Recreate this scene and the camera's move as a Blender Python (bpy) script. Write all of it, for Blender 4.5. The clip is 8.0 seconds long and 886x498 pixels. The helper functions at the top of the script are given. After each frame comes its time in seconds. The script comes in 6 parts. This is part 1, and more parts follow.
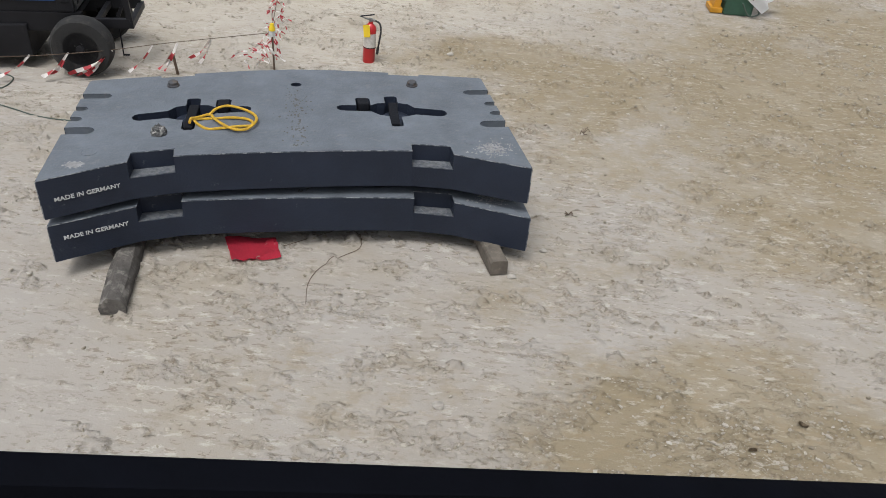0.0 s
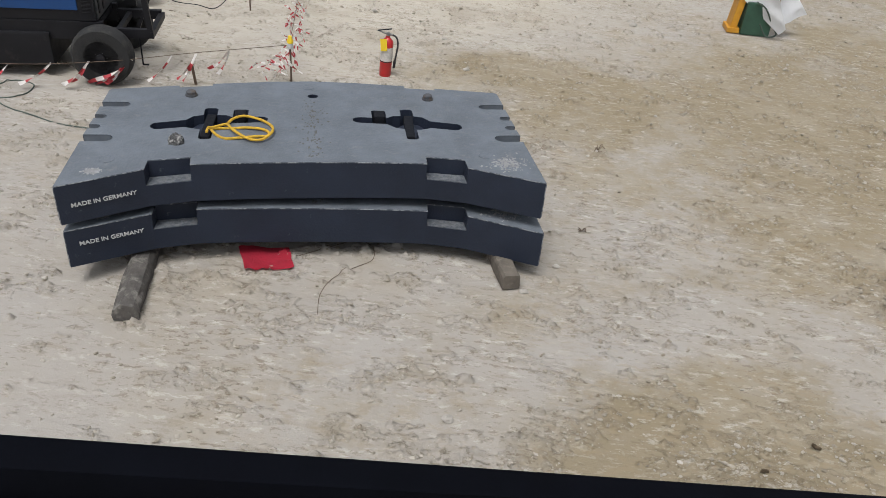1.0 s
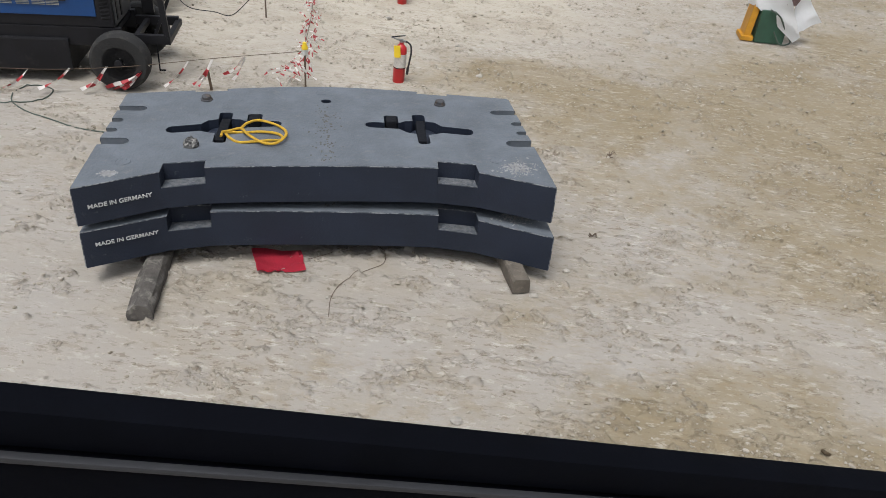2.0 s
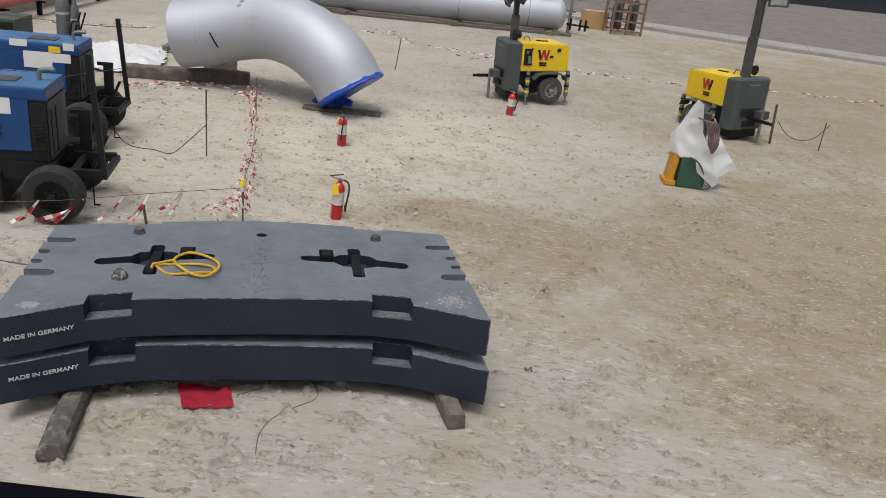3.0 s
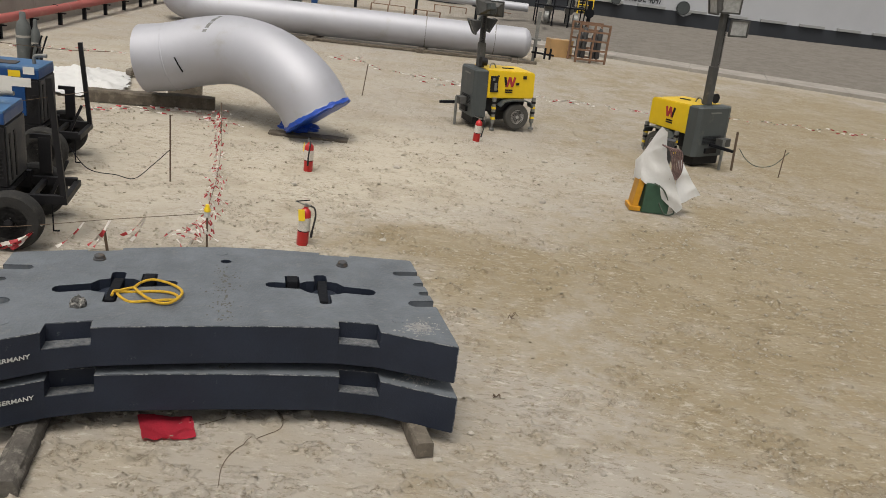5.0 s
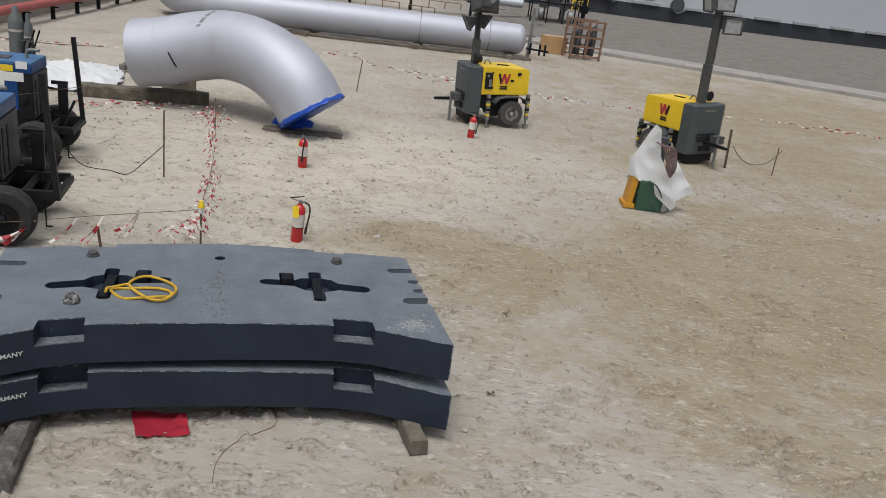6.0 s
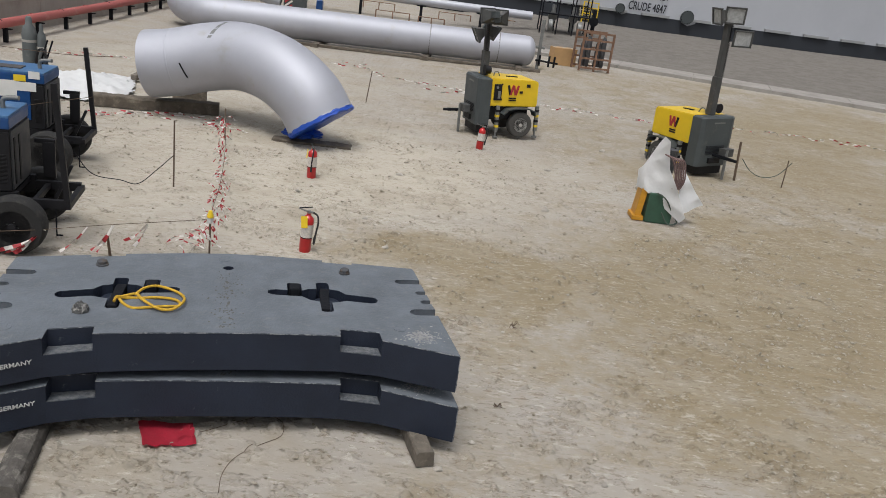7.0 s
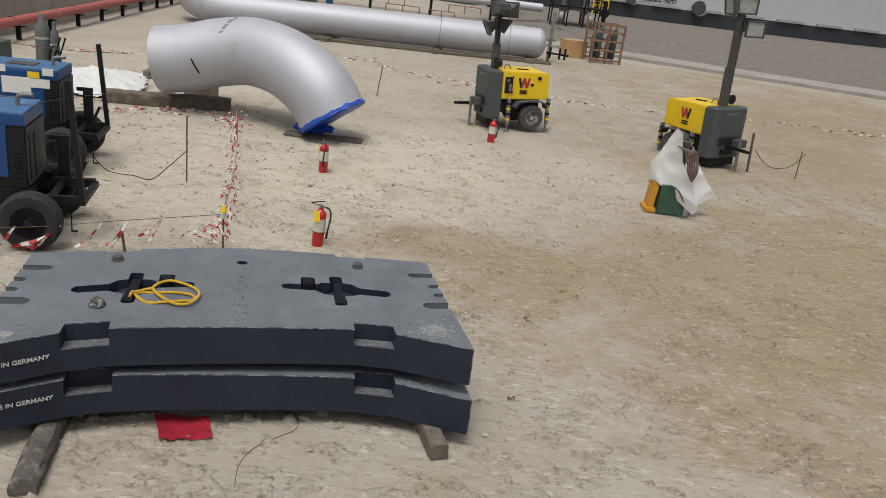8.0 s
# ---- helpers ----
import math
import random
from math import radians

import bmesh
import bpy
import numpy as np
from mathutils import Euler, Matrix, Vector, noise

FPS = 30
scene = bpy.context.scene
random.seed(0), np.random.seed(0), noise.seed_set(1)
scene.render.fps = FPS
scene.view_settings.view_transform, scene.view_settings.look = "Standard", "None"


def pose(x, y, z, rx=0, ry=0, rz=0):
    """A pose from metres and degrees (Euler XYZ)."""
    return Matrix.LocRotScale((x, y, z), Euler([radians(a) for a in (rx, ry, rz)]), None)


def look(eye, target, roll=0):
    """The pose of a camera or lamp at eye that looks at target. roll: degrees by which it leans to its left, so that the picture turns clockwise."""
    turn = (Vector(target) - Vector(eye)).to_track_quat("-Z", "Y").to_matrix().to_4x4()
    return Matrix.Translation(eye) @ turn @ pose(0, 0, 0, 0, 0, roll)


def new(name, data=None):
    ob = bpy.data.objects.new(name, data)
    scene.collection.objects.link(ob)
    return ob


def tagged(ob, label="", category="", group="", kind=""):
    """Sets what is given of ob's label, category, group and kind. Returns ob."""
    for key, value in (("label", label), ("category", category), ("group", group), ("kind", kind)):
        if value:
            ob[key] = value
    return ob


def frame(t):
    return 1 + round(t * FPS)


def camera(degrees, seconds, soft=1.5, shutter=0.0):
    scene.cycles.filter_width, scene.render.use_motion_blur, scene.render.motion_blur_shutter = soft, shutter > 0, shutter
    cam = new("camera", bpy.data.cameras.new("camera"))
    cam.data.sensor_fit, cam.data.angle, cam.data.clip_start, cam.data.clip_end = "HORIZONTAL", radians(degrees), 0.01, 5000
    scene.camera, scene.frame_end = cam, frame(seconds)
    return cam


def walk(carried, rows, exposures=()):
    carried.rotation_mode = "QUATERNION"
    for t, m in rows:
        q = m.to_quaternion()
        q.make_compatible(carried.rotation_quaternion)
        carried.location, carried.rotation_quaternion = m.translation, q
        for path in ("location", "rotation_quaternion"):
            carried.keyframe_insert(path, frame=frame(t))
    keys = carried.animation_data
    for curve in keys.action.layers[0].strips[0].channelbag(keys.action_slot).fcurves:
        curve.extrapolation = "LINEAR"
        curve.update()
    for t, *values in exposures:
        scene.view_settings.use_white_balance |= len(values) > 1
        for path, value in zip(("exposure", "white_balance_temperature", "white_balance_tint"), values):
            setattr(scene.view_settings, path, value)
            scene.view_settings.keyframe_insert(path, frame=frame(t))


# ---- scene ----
# ---- camera ----
cam = camera(58.39, 8.0, soft=0.85)
PATH = [
    (0, (-0.0467, 0.0649, 3.5724), (-0.1753, 3.3499, 1.2938), 4.70),
    (0.5, (-0.0465, 0.0571, 3.5595), (-0.1714, 3.3493, 1.2910), 5.28),
    (1, (-0.0517, 0.0548, 3.5609), (-0.2478, 3.3767, 1.3413), 5.23),
    (1.2, (-0.0393, 0.0456, 3.5613), (-0.2833, 3.3934, 1.3859), 5.31),
    (2.3, (-0.0023, -0.0000, 3.5562), (-0.2733, 3.3332, 1.3616), 4.91),
    (2.5, (0.0243, 0.0098, 3.5342), (-0.1853, 3.4689, 1.5366), 5.22),
    (3, (0.0285, -0.0061, 3.5067), (-0.0322, 3.6833, 1.9625), 6.71),
    (3.5, (0.0055, 0.0258, 3.5112), (-0.0672, 3.7721, 2.1110), 6.65),
    (4, (0.0265, 0.0138, 3.5056), (0.0264, 3.7891, 2.1837), 7.20),
    (4.5, (0.0259, 0.0231, 3.4904), (0.0826, 3.7816, 2.1229), 7.28),
    (6, (0.0127, 0.0351, 3.5045), (0.1362, 3.7721, 2.0833), 7.80),
    (6.5, (0.0127, 0.0310, 3.5067), (0.0795, 3.7672, 2.0797), 7.47),
    (7, (0.0174, 0.0347, 3.5123), (0.0920, 3.7894, 2.1351), 7.88),
    (7.5, (0.0045, 0.0289, 3.5065), (0.0506, 3.7923, 2.1520), 7.78),
    (8, (0.0053, 0.0254, 3.5122), (0.0277, 3.7671, 2.0981), 7.26),
]
walk(cam, [(t, look(eye, target, roll)) for t, eye, target, roll in PATH],
     exposures=[(0.0, 0.25, 6200, 10), (1.0, 0.25, 6200, 10), (2.5, 0.29, 6250, 10), (3.0, 0.14, 6350, 10), (3.5, 0.13, 6400, 10), (4.0, 0.13, 6950, 8), (4.5, 0.14, 7400, 8), (5.0, 0.11, 6950, 9), (6.0, 0.10, 6250, 10), (7.0, 0.10, 6350, 10), (7.5, 0.10, 6550, 10), (8.0, 0.10, 6650, 9)])

# ---- light: a bright, hazy, overcast sky ----
SUN_EL, SUN_ROT = 68.0, 200.0
world = bpy.data.worlds.new("overcast_sky")
scene.world = world
world.use_nodes = True
wn, wl = world.node_tree.nodes, world.node_tree.links
sky = wn.new("ShaderNodeTexSky")
sky.sky_type, sky.sun_disc = "NISHITA", False
sky.sun_elevation, sky.sun_rotation = radians(SUN_EL), radians(SUN_ROT)
sky.air_density, sky.dust_density, sky.ozone_density = 1.0, 6.0, 1.0
grey = wn.new("ShaderNodeHueSaturation")
grey.inputs["Saturation"].default_value = 0.22
wl.new(sky.outputs[0], grey.inputs["Color"])
wl.new(grey.outputs[0], wn["Background"].inputs["Color"])
wn["Background"].inputs["Strength"].default_value = 0.115
sun = new("sun", bpy.data.lights.new("sun", "SUN"))
sun.data.energy, sun.data.angle, sun.data.color = 1.35, radians(25), (1.0, 0.96, 0.9)
sun.matrix_world = look((0, 0, 60), (-10.0 * math.sin(radians(SUN_ROT)), -10.0 * math.cos(radians(SUN_ROT)), 60 - 10.0 * math.tan(radians(SUN_EL))))


# ---- materials ----
def mat(name, colour, rough=0.6, metal=0.0, vary=0.15, scale=6.0, bump=0.1, bump_scale=40.0, second=None, second_at=(0.5, 0.7), second_scale=3.0, spec=0.5, coat=0.0):
    """A painted, metal, wood or cloth surface: tone drifts at two scales, a second colour (dust, rust, wear) shows in patches, fine relief."""
    m = bpy.data.materials.new(name)
    m.use_nodes = True
    nt = m.node_tree
    N, L = nt.nodes, nt.links
    b = N["Principled BSDF"]
    co = N.new("ShaderNodeTexCoord")
    n1 = N.new("ShaderNodeTexNoise")
    n1.inputs["Scale"].default_value, n1.inputs["Detail"].default_value, n1.inputs["Roughness"].default_value = scale, 6, 0.65
    L.new(co.outputs["Object"], n1.inputs["Vector"])
    r1 = N.new("ShaderNodeMapRange")
    r1.inputs[1].default_value, r1.inputs[2].default_value = 0.3, 0.7
    r1.inputs[3].default_value, r1.inputs[4].default_value = 1 - vary, 1 + vary
    L.new(n1.outputs["Fac"], r1.inputs[0])
    mul = N.new("ShaderNodeVectorMath")
    mul.operation = "SCALE"
    mul.inputs[0].default_value = colour
    L.new(r1.outputs[0], mul.inputs["Scale"])
    out = mul.outputs[0]
    if second:
        n2 = N.new("ShaderNodeTexNoise")
        n2.inputs["Scale"].default_value, n2.inputs["Detail"].default_value, n2.inputs["Roughness"].default_value = second_scale, 8, 0.7
        L.new(co.outputs["Object"], n2.inputs["Vector"])
        r2 = N.new("ShaderNodeMapRange")
        r2.interpolation_type = "SMOOTHSTEP"
        r2.inputs[1].default_value, r2.inputs[2].default_value = second_at
        L.new(n2.outputs["Fac"], r2.inputs[0])
        mx = N.new("ShaderNodeMix")
        mx.data_type = "RGBA"
        mx.inputs["B"].default_value = (*second, 1)
        L.new(r2.outputs[0], mx.inputs["Factor"])
        L.new(out, mx.inputs["A"])
        out = mx.outputs["Result"]
    L.new(out, b.inputs["Base Color"])
    rr = N.new("ShaderNodeMapRange")
    rr.inputs[1].default_value, rr.inputs[2].default_value = 0.3, 0.7
    rr.inputs[3].default_value, rr.inputs[4].default_value = max(0.02, rough - 0.08), min(1, rough + 0.08)
    L.new(n1.outputs["Fac"], rr.inputs[0])
    L.new(rr.outputs[0], b.inputs["Roughness"])
    b.inputs["Metallic"].default_value = metal
    b.inputs["Specular IOR Level"].default_value = spec
    b.inputs["Coat Weight"].default_value = coat
    if bump:
        n3 = N.new("ShaderNodeTexNoise")
        n3.inputs["Scale"].default_value, n3.inputs["Detail"].default_value = bump_scale, 5
        L.new(co.outputs["Object"], n3.inputs["Vector"])
        bp = N.new("ShaderNodeBump")
        bp.inputs["Strength"].default_value, bp.inputs["Distance"].default_value = bump, 0.02
        L.new(n3.outputs["Fac"], bp.inputs["Height"])
        L.new(bp.outputs[0], b.inputs["Normal"])
    return m


def ground_material():
    """Compacted limestone fill: pale dust, damp brown stains held in the attribute "damp", grey gravel held in "gravel"."""
    m = bpy.data.materials.new("compacted_fill")
    m.use_nodes = True
    N, L = m.node_tree.nodes, m.node_tree.links
    b = N["Principled BSDF"]
    co = N.new("ShaderNodeTexCoord")

    def tex(scale, detail=8, rough=0.65, stretch=None):
        n = N.new("ShaderNodeTexNoise")
        n.inputs["Scale"].default_value, n.inputs["Detail"].default_value, n.inputs["Roughness"].default_value = scale, detail, rough
        src = co.outputs["Object"]
        if stretch:
            mp = N.new("ShaderNodeMapping")
            mp.inputs["Scale"].default_value = stretch
            L.new(src, mp.inputs[0])
            src = mp.outputs[0]
        L.new(src, n.inputs["Vector"])
        return n.outputs["Fac"]

    def ramp(src, lo, hi, a=0.0, c=1.0):
        r = N.new("ShaderNodeMapRange")
        r.interpolation_type = "SMOOTHSTEP"
        r.inputs[1].default_value, r.inputs[2].default_value, r.inputs[3].default_value, r.inputs[4].default_value = lo, hi, a, c
        L.new(src, r.inputs[0])
        return r.outputs[0]

    def mix(fac, a, c):
        x = N.new("ShaderNodeMix")
        x.data_type = "RGBA"
        L.new(fac, x.inputs["Factor"])
        for key, v in (("A", a), ("B", c)):
            if isinstance(v, tuple):
                x.inputs[key].default_value = (*v, 1)
            else:
                L.new(v, x.inputs[key])
        return x.outputs["Result"]

    def attr(name):
        a = N.new("ShaderNodeAttribute")
        a.attribute_name = name
        return a.outputs["Fac"]

    col = mix(ramp(tex(0.55), 0.35, 0.68), GROUND_PALE, GROUND_MID)
    damp = N.new("ShaderNodeMath")
    damp.operation = "ADD"
    L.new(attr("damp"), damp.inputs[0])
    L.new(ramp(tex(1.7, 8, 0.72), 0.25, 0.75, -0.28, 0.28), damp.inputs[1])
    col = mix(ramp(damp.outputs[0], 0.15, 0.85), col, GROUND_DAMP)
    col = mix(attr("dust"), col, GROUND_DUST)

    def times(a, c):
        x = N.new("ShaderNodeMath")
        x.operation = "MULTIPLY"
        L.new(a, x.inputs[0])
        L.new(c, x.inputs[1])
        return x.outputs[0]

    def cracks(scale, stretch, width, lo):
        """Thin broken crescents, the mask for relief shade put into the ground colour."""
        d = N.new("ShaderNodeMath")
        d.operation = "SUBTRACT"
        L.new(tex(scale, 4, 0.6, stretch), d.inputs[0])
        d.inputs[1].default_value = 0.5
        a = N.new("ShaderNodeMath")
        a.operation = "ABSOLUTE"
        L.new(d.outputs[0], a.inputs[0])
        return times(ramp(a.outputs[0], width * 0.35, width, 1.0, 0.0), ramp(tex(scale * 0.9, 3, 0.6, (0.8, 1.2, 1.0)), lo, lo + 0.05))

    crumb = attr("crumb")
    col = mix(ramp(tex(0.8, 6, 0.6), 0.48, 0.66, 0, 0.5), col, GROUND_TAN)
    col = mix(ramp(tex(3.2, 8, 0.72, (0.6, 1.3, 1.0)), 0.42, 0.70, 0, 0.16), col, (0.35, 0.31, 0.245))
    worked = ramp(tex(0.9, 5, 0.65), 0.36, 0.62, 0.25, 1.0)
    col = mix(times(ramp(tex(13.0, 6, 0.75, (0.5, 1.2, 1.0)), 0.55, 0.62, 0, 0.48), worked), col, (0.56, 0.53, 0.475))
    # Dark flecks stretched along x: small clod shadows put into the colour.
    col = mix(times(ramp(tex(9.0, 7, 0.78, (0.34, 1.25, 1.0)), 0.555, 0.605, 0, 0.46), worked), col, (0.215, 0.176, 0.122))
    col = mix(times(ramp(tex(24.0, 5, 0.75, (0.42, 1.1, 1.0)), 0.565, 0.60, 0, 0.62), worked), col, (0.165, 0.132, 0.092))
    col = mix(times(crumb, ramp(tex(7.0, 6, 0.7), 0.35, 0.65, 0.0, 0.10)), col, (0.36, 0.30, 0.22))
    col = mix(times(ramp(tex(55.0, 4, 0.75), 0.56, 0.64), ramp(crumb, 0.0, 1.0, 0.10, 0.18)), col, (0.28, 0.225, 0.16))
    # Crevice shade between crumbs, put into the colour and also sunk in the bump.
    shaded_creases = times(cracks(14.0, (0.55, 1.0, 1.0), 0.024, 0.50), ramp(crumb, 0.05, 0.7, 0.0, 0.55))
    col = mix(shaded_creases, col, (0.22, 0.175, 0.12))
    # Longer crescents over the damp patches: relief shade in a browner colour.
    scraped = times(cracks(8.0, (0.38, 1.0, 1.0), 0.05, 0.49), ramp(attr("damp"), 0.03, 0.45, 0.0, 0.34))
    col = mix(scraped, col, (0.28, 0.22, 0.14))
    col = mix(times(ramp(tex(19.0, 4, 0.7, (0.5, 1.0, 1.0)), 0.57, 0.63), ramp(attr("damp"), 0.05, 0.45, 0.0, 0.32)), col, (0.43, 0.39, 0.315))
    col = mix(attr("gravel"), col, mix(ramp(tex(2.0), 0.35, 0.65), GRAVEL_A, GRAVEL_B))
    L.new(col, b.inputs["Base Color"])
    b.inputs["Roughness"].default_value = 0.95
    b.inputs["Specular IOR Level"].default_value = 0.15
    h = N.new("ShaderNodeMath")
    h.operation = "ADD"
    L.new(times(tex(26.0, 8, 0.72), ramp(crumb, 0.0, 0.8, 0.40, 0.95)), h.inputs[0])
    L.new(times(tex(95.0, 4, 0.7), ramp(crumb, 0.0, 0.8, 0.32, 0.55)), h.inputs[1])
    low = N.new("ShaderNodeMath")
    low.operation = "SUBTRACT"
    L.new(h.outputs[0], low.inputs[0])
    L.new(shaded_creases, low.inputs[1])
    bp = N.new("ShaderNodeBump")
    bp.inputs["Strength"].default_value, bp.inputs["Distance"].default_value = 1.0, 0.012
    L.new(low.outputs[0], bp.inputs["Height"])
    L.new(bp.outputs[0], b.inputs["Normal"])
    return m


GROUND_PALE, GROUND_MID, GROUND_TAN, GROUND_DAMP = (0.356, 0.333, 0.303), (0.334, 0.304, 0.262), (0.320, 0.280, 0.214), (0.250, 0.208, 0.139)
GROUND_DUST = (0.464, 0.426, 0.355)
GRAVEL_A, GRAVEL_B = (0.185, 0.172, 0.155), (0.15, 0.138, 0.124)
M_GROUND = ground_material()
M_STONE = mat("loose_stone", (0.37, 0.345, 0.305), 0.95, vary=0.3, scale=4, bump=0.3)
# Same paint as the dusty top, darkened: side-face shade is in this colour.
M_WEIGHT = mat("shaded_slate_paint", (0.018, 0.024, 0.040), 0.55, spec=0.3, vary=0.22, scale=2.2, bump=0.25, bump_scale=60, second=(0.13, 0.135, 0.14), second_at=(0.63, 0.74), second_scale=7)
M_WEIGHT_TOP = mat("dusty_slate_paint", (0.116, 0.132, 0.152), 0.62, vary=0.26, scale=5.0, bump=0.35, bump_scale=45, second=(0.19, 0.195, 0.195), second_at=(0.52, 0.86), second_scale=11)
M_LEDGE = mat("cement_dusted_paint", (0.12, 0.126, 0.134), 0.9, vary=0.4, scale=25, bump=0.6, bump_scale=50, second=(0.07, 0.08, 0.095), second_at=(0.45, 0.6), second_scale=22)
M_WORN = mat("rubbed_edge_metal", (0.22, 0.225, 0.23), 0.7, vary=0.4, scale=30, second=(0.04, 0.047, 0.06), second_at=(0.44, 0.54), second_scale=14)
M_DUST = mat("pale_dust", (0.27, 0.272, 0.268), 0.95, vary=0.3, scale=20)
M_DIRT = mat("trodden_dirt", (0.105, 0.102, 0.094), 0.95, vary=0.3, scale=20)
M_CRUST = mat("caked_cement", (0.10, 0.10, 0.098), 0.95, vary=0.5, scale=30, bump=1.0, bump_scale=70, second=(0.32, 0.31, 0.29), second_at=(0.48, 0.6), second_scale=28)
M_DARKSTEEL = mat("dark_forged_steel", (0.010, 0.011, 0.014), 0.7, 0.0, bump=0.2, spec=0.12)
M_RUST = mat("dull_bolt_steel", (0.075, 0.078, 0.085), 0.7, 0.3, second=(0.11, 0.085, 0.065), second_at=(0.45, 0.65), second_scale=20)
M_WHITE = mat("white_stencil_paint", (0.52, 0.53, 0.53), 0.8, vary=0.2, scale=25)
M_TIMBER = mat("weathered_timber", (0.125, 0.108, 0.088), 0.9, vary=0.3, scale=7, bump=0.5, bump_scale=25, second=(0.25, 0.22, 0.18), second_at=(0.5, 0.7), second_scale=6)
M_TIMBER_DK = mat("dark_railway_timber", (0.11, 0.092, 0.072), 0.9, vary=0.35, scale=6, bump=0.5, bump_scale=20, second=(0.22, 0.19, 0.15), second_at=(0.5, 0.72), second_scale=5)
M_LOG = mat("dark_grey_weathered_log", (0.085, 0.078, 0.070), 0.9, vary=0.4, scale=9, bump=0.7, bump_scale=30, second=(0.20, 0.185, 0.165), second_at=(0.5, 0.66), second_scale=8)
M_ROPE = mat("yellow_rope_fibre", (0.54, 0.33, 0.025), 0.8, vary=0.2, scale=40, bump=0.5, bump_scale=120)
M_REDCLOTH = mat("red_cloth", (0.50, 0.026, 0.055), 0.9, vary=0.15, scale=8, bump=0.25, bump_scale=50)
M_RED = mat("red_enamel", (0.43, 0.012, 0.014), 0.35, vary=0.1, coat=0.3)
M_BLACK = mat("black_rubber_plastic", (0.012, 0.012, 0.013), 0.6, vary=0.3)
M_YELLOW = mat("yellow_plastic", (0.75, 0.53, 0.02), 0.5, vary=0.08)
M_LABEL = mat("printed_label", (0.55, 0.52, 0.48), 0.6, vary=0.2, scale=40)
M_BLUE = mat("blue_machine_paint", (0.006, 0.050, 0.175), 0.4, vary=0.15, scale=3, bump=0.05, second=(0.06, 0.11, 0.21), second_at=(0.60, 0.82), second_scale=4)
# A paler blue than the side panels, for the hood's top.
M_BLUETOP = mat("pale_blue_paint", (0.045, 0.125, 0.265), 0.5, vary=0.18, scale=4, second=(0.24, 0.32, 0.40), second_at=(0.52, 0.8), second_scale=5)
M_BLACKPAINT = mat("black_machine_paint", (0.008, 0.008, 0.010), 0.55, vary=0.3, scale=5, spec=0.3, second=(0.035, 0.032, 0.03), second_at=(0.58, 0.85), second_scale=6)
M_GREYSHEET = mat("dusty_grey_sheet", (0.045, 0.046, 0.05), 0.6, vary=0.2, scale=4, second=(0.13, 0.12, 0.105), second_at=(0.5, 0.8), second_scale=5)
M_TYRE = mat("dusty_tyre_rubber", (0.018, 0.018, 0.018), 0.9, vary=0.25, scale=8, bump=0.3, second=(0.065, 0.06, 0.05), second_at=(0.5, 0.8), second_scale=7)
M_PAPER = mat("white_paper_notice", (0.66, 0.66, 0.64), 0.8, vary=0.06, scale=6)
M_SILVER = mat("aluminium_pipe_coating", (0.44, 0.45, 0.50), 0.60, 0.45, vary=0.06, scale=2.0, bump=0.04, bump_scale=6, second=(0.36, 0.34, 0.31), second_at=(0.55, 0.85), second_scale=1.5)
M_BLUEFILM = mat("blue_plastic_film", (0.012, 0.07, 0.42), 0.35, vary=0.2, scale=12, bump=0.6, bump_scale=18)
M_SHEET = mat("white_plastic_sheet", (0.60, 0.605, 0.61), 0.55, vary=0.06, scale=5, bump=0.3, bump_scale=9)
M_TOWERGREY = mat("tower_grey_paint", (0.055, 0.065, 0.068), 0.5, vary=0.12, scale=4, second=(0.12, 0.12, 0.11), second_at=(0.55, 0.8), second_scale=6)
M_TOWERYEL = mat("tower_yellow_paint", (0.72, 0.49, 0.015), 0.42, vary=0.06, scale=4, second=(0.55, 0.42, 0.10), second_at=(0.6, 0.85), second_scale=6)
M_GALV = mat("galvanised_steel", (0.20, 0.205, 0.20), 0.5, 0.5, vary=0.2, scale=12)
M_RIM = mat("dusty_silver_rim", (0.42, 0.415, 0.40), 0.55, 0.2, vary=0.15, scale=9)
M_GREYTYRE = mat("grey_dusty_tyre", (0.06, 0.058, 0.054), 0.95, vary=0.2, scale=8, bump=0.3)
M_GLASS = mat("flood_lamp_glass", (0.33, 0.34, 0.34), 0.12, 0.0, vary=0.2, scale=14, bump=0.3, bump_scale=30)
M_GREEN = mat("green_machine_paint", (0.028, 0.075, 0.048), 0.5, vary=0.2, scale=5)
M_ORANGE = mat("orange_yellow_paint", (0.52, 0.25, 0.018), 0.5, vary=0.2, scale=5)
M_HOSE = mat("ribbed_hose_rubber", (0.14, 0.09, 0.085), 0.8, vary=0.4, scale=20)
M_CONCRETE = mat("parapet_concrete", (0.36, 0.335, 0.30), 0.9, vary=0.15, scale=1.2, bump=0.2, second=(0.27, 0.245, 0.22), second_at=(0.45, 0.75), second_scale=0.8)
M_CAP = mat("pale_concrete_cap", (0.38, 0.36, 0.325), 0.9, vary=0.1, scale=2)
M_KERB = mat("dusty_kerb_concrete", (0.285, 0.268, 0.245), 0.95, vary=0.16, scale=1.5, bump=0.2, second=(0.21, 0.195, 0.175), second_at=(0.45, 0.75), second_scale=0.9)
M_REDPIPE = mat("red_oxide_pipe_paint", (0.36, 0.095, 0.085), 0.6, vary=0.12, scale=2.5, second=(0.45, 0.24, 0.2), second_at=(0.55, 0.8), second_scale=3)
M_TANK = mat("white_tank_paint", (0.43, 0.445, 0.48), 0.6, vary=0.05, scale=0.3, bump=0.02, second=(0.44, 0.46, 0.48), second_at=(0.55, 0.85), second_scale=0.4)
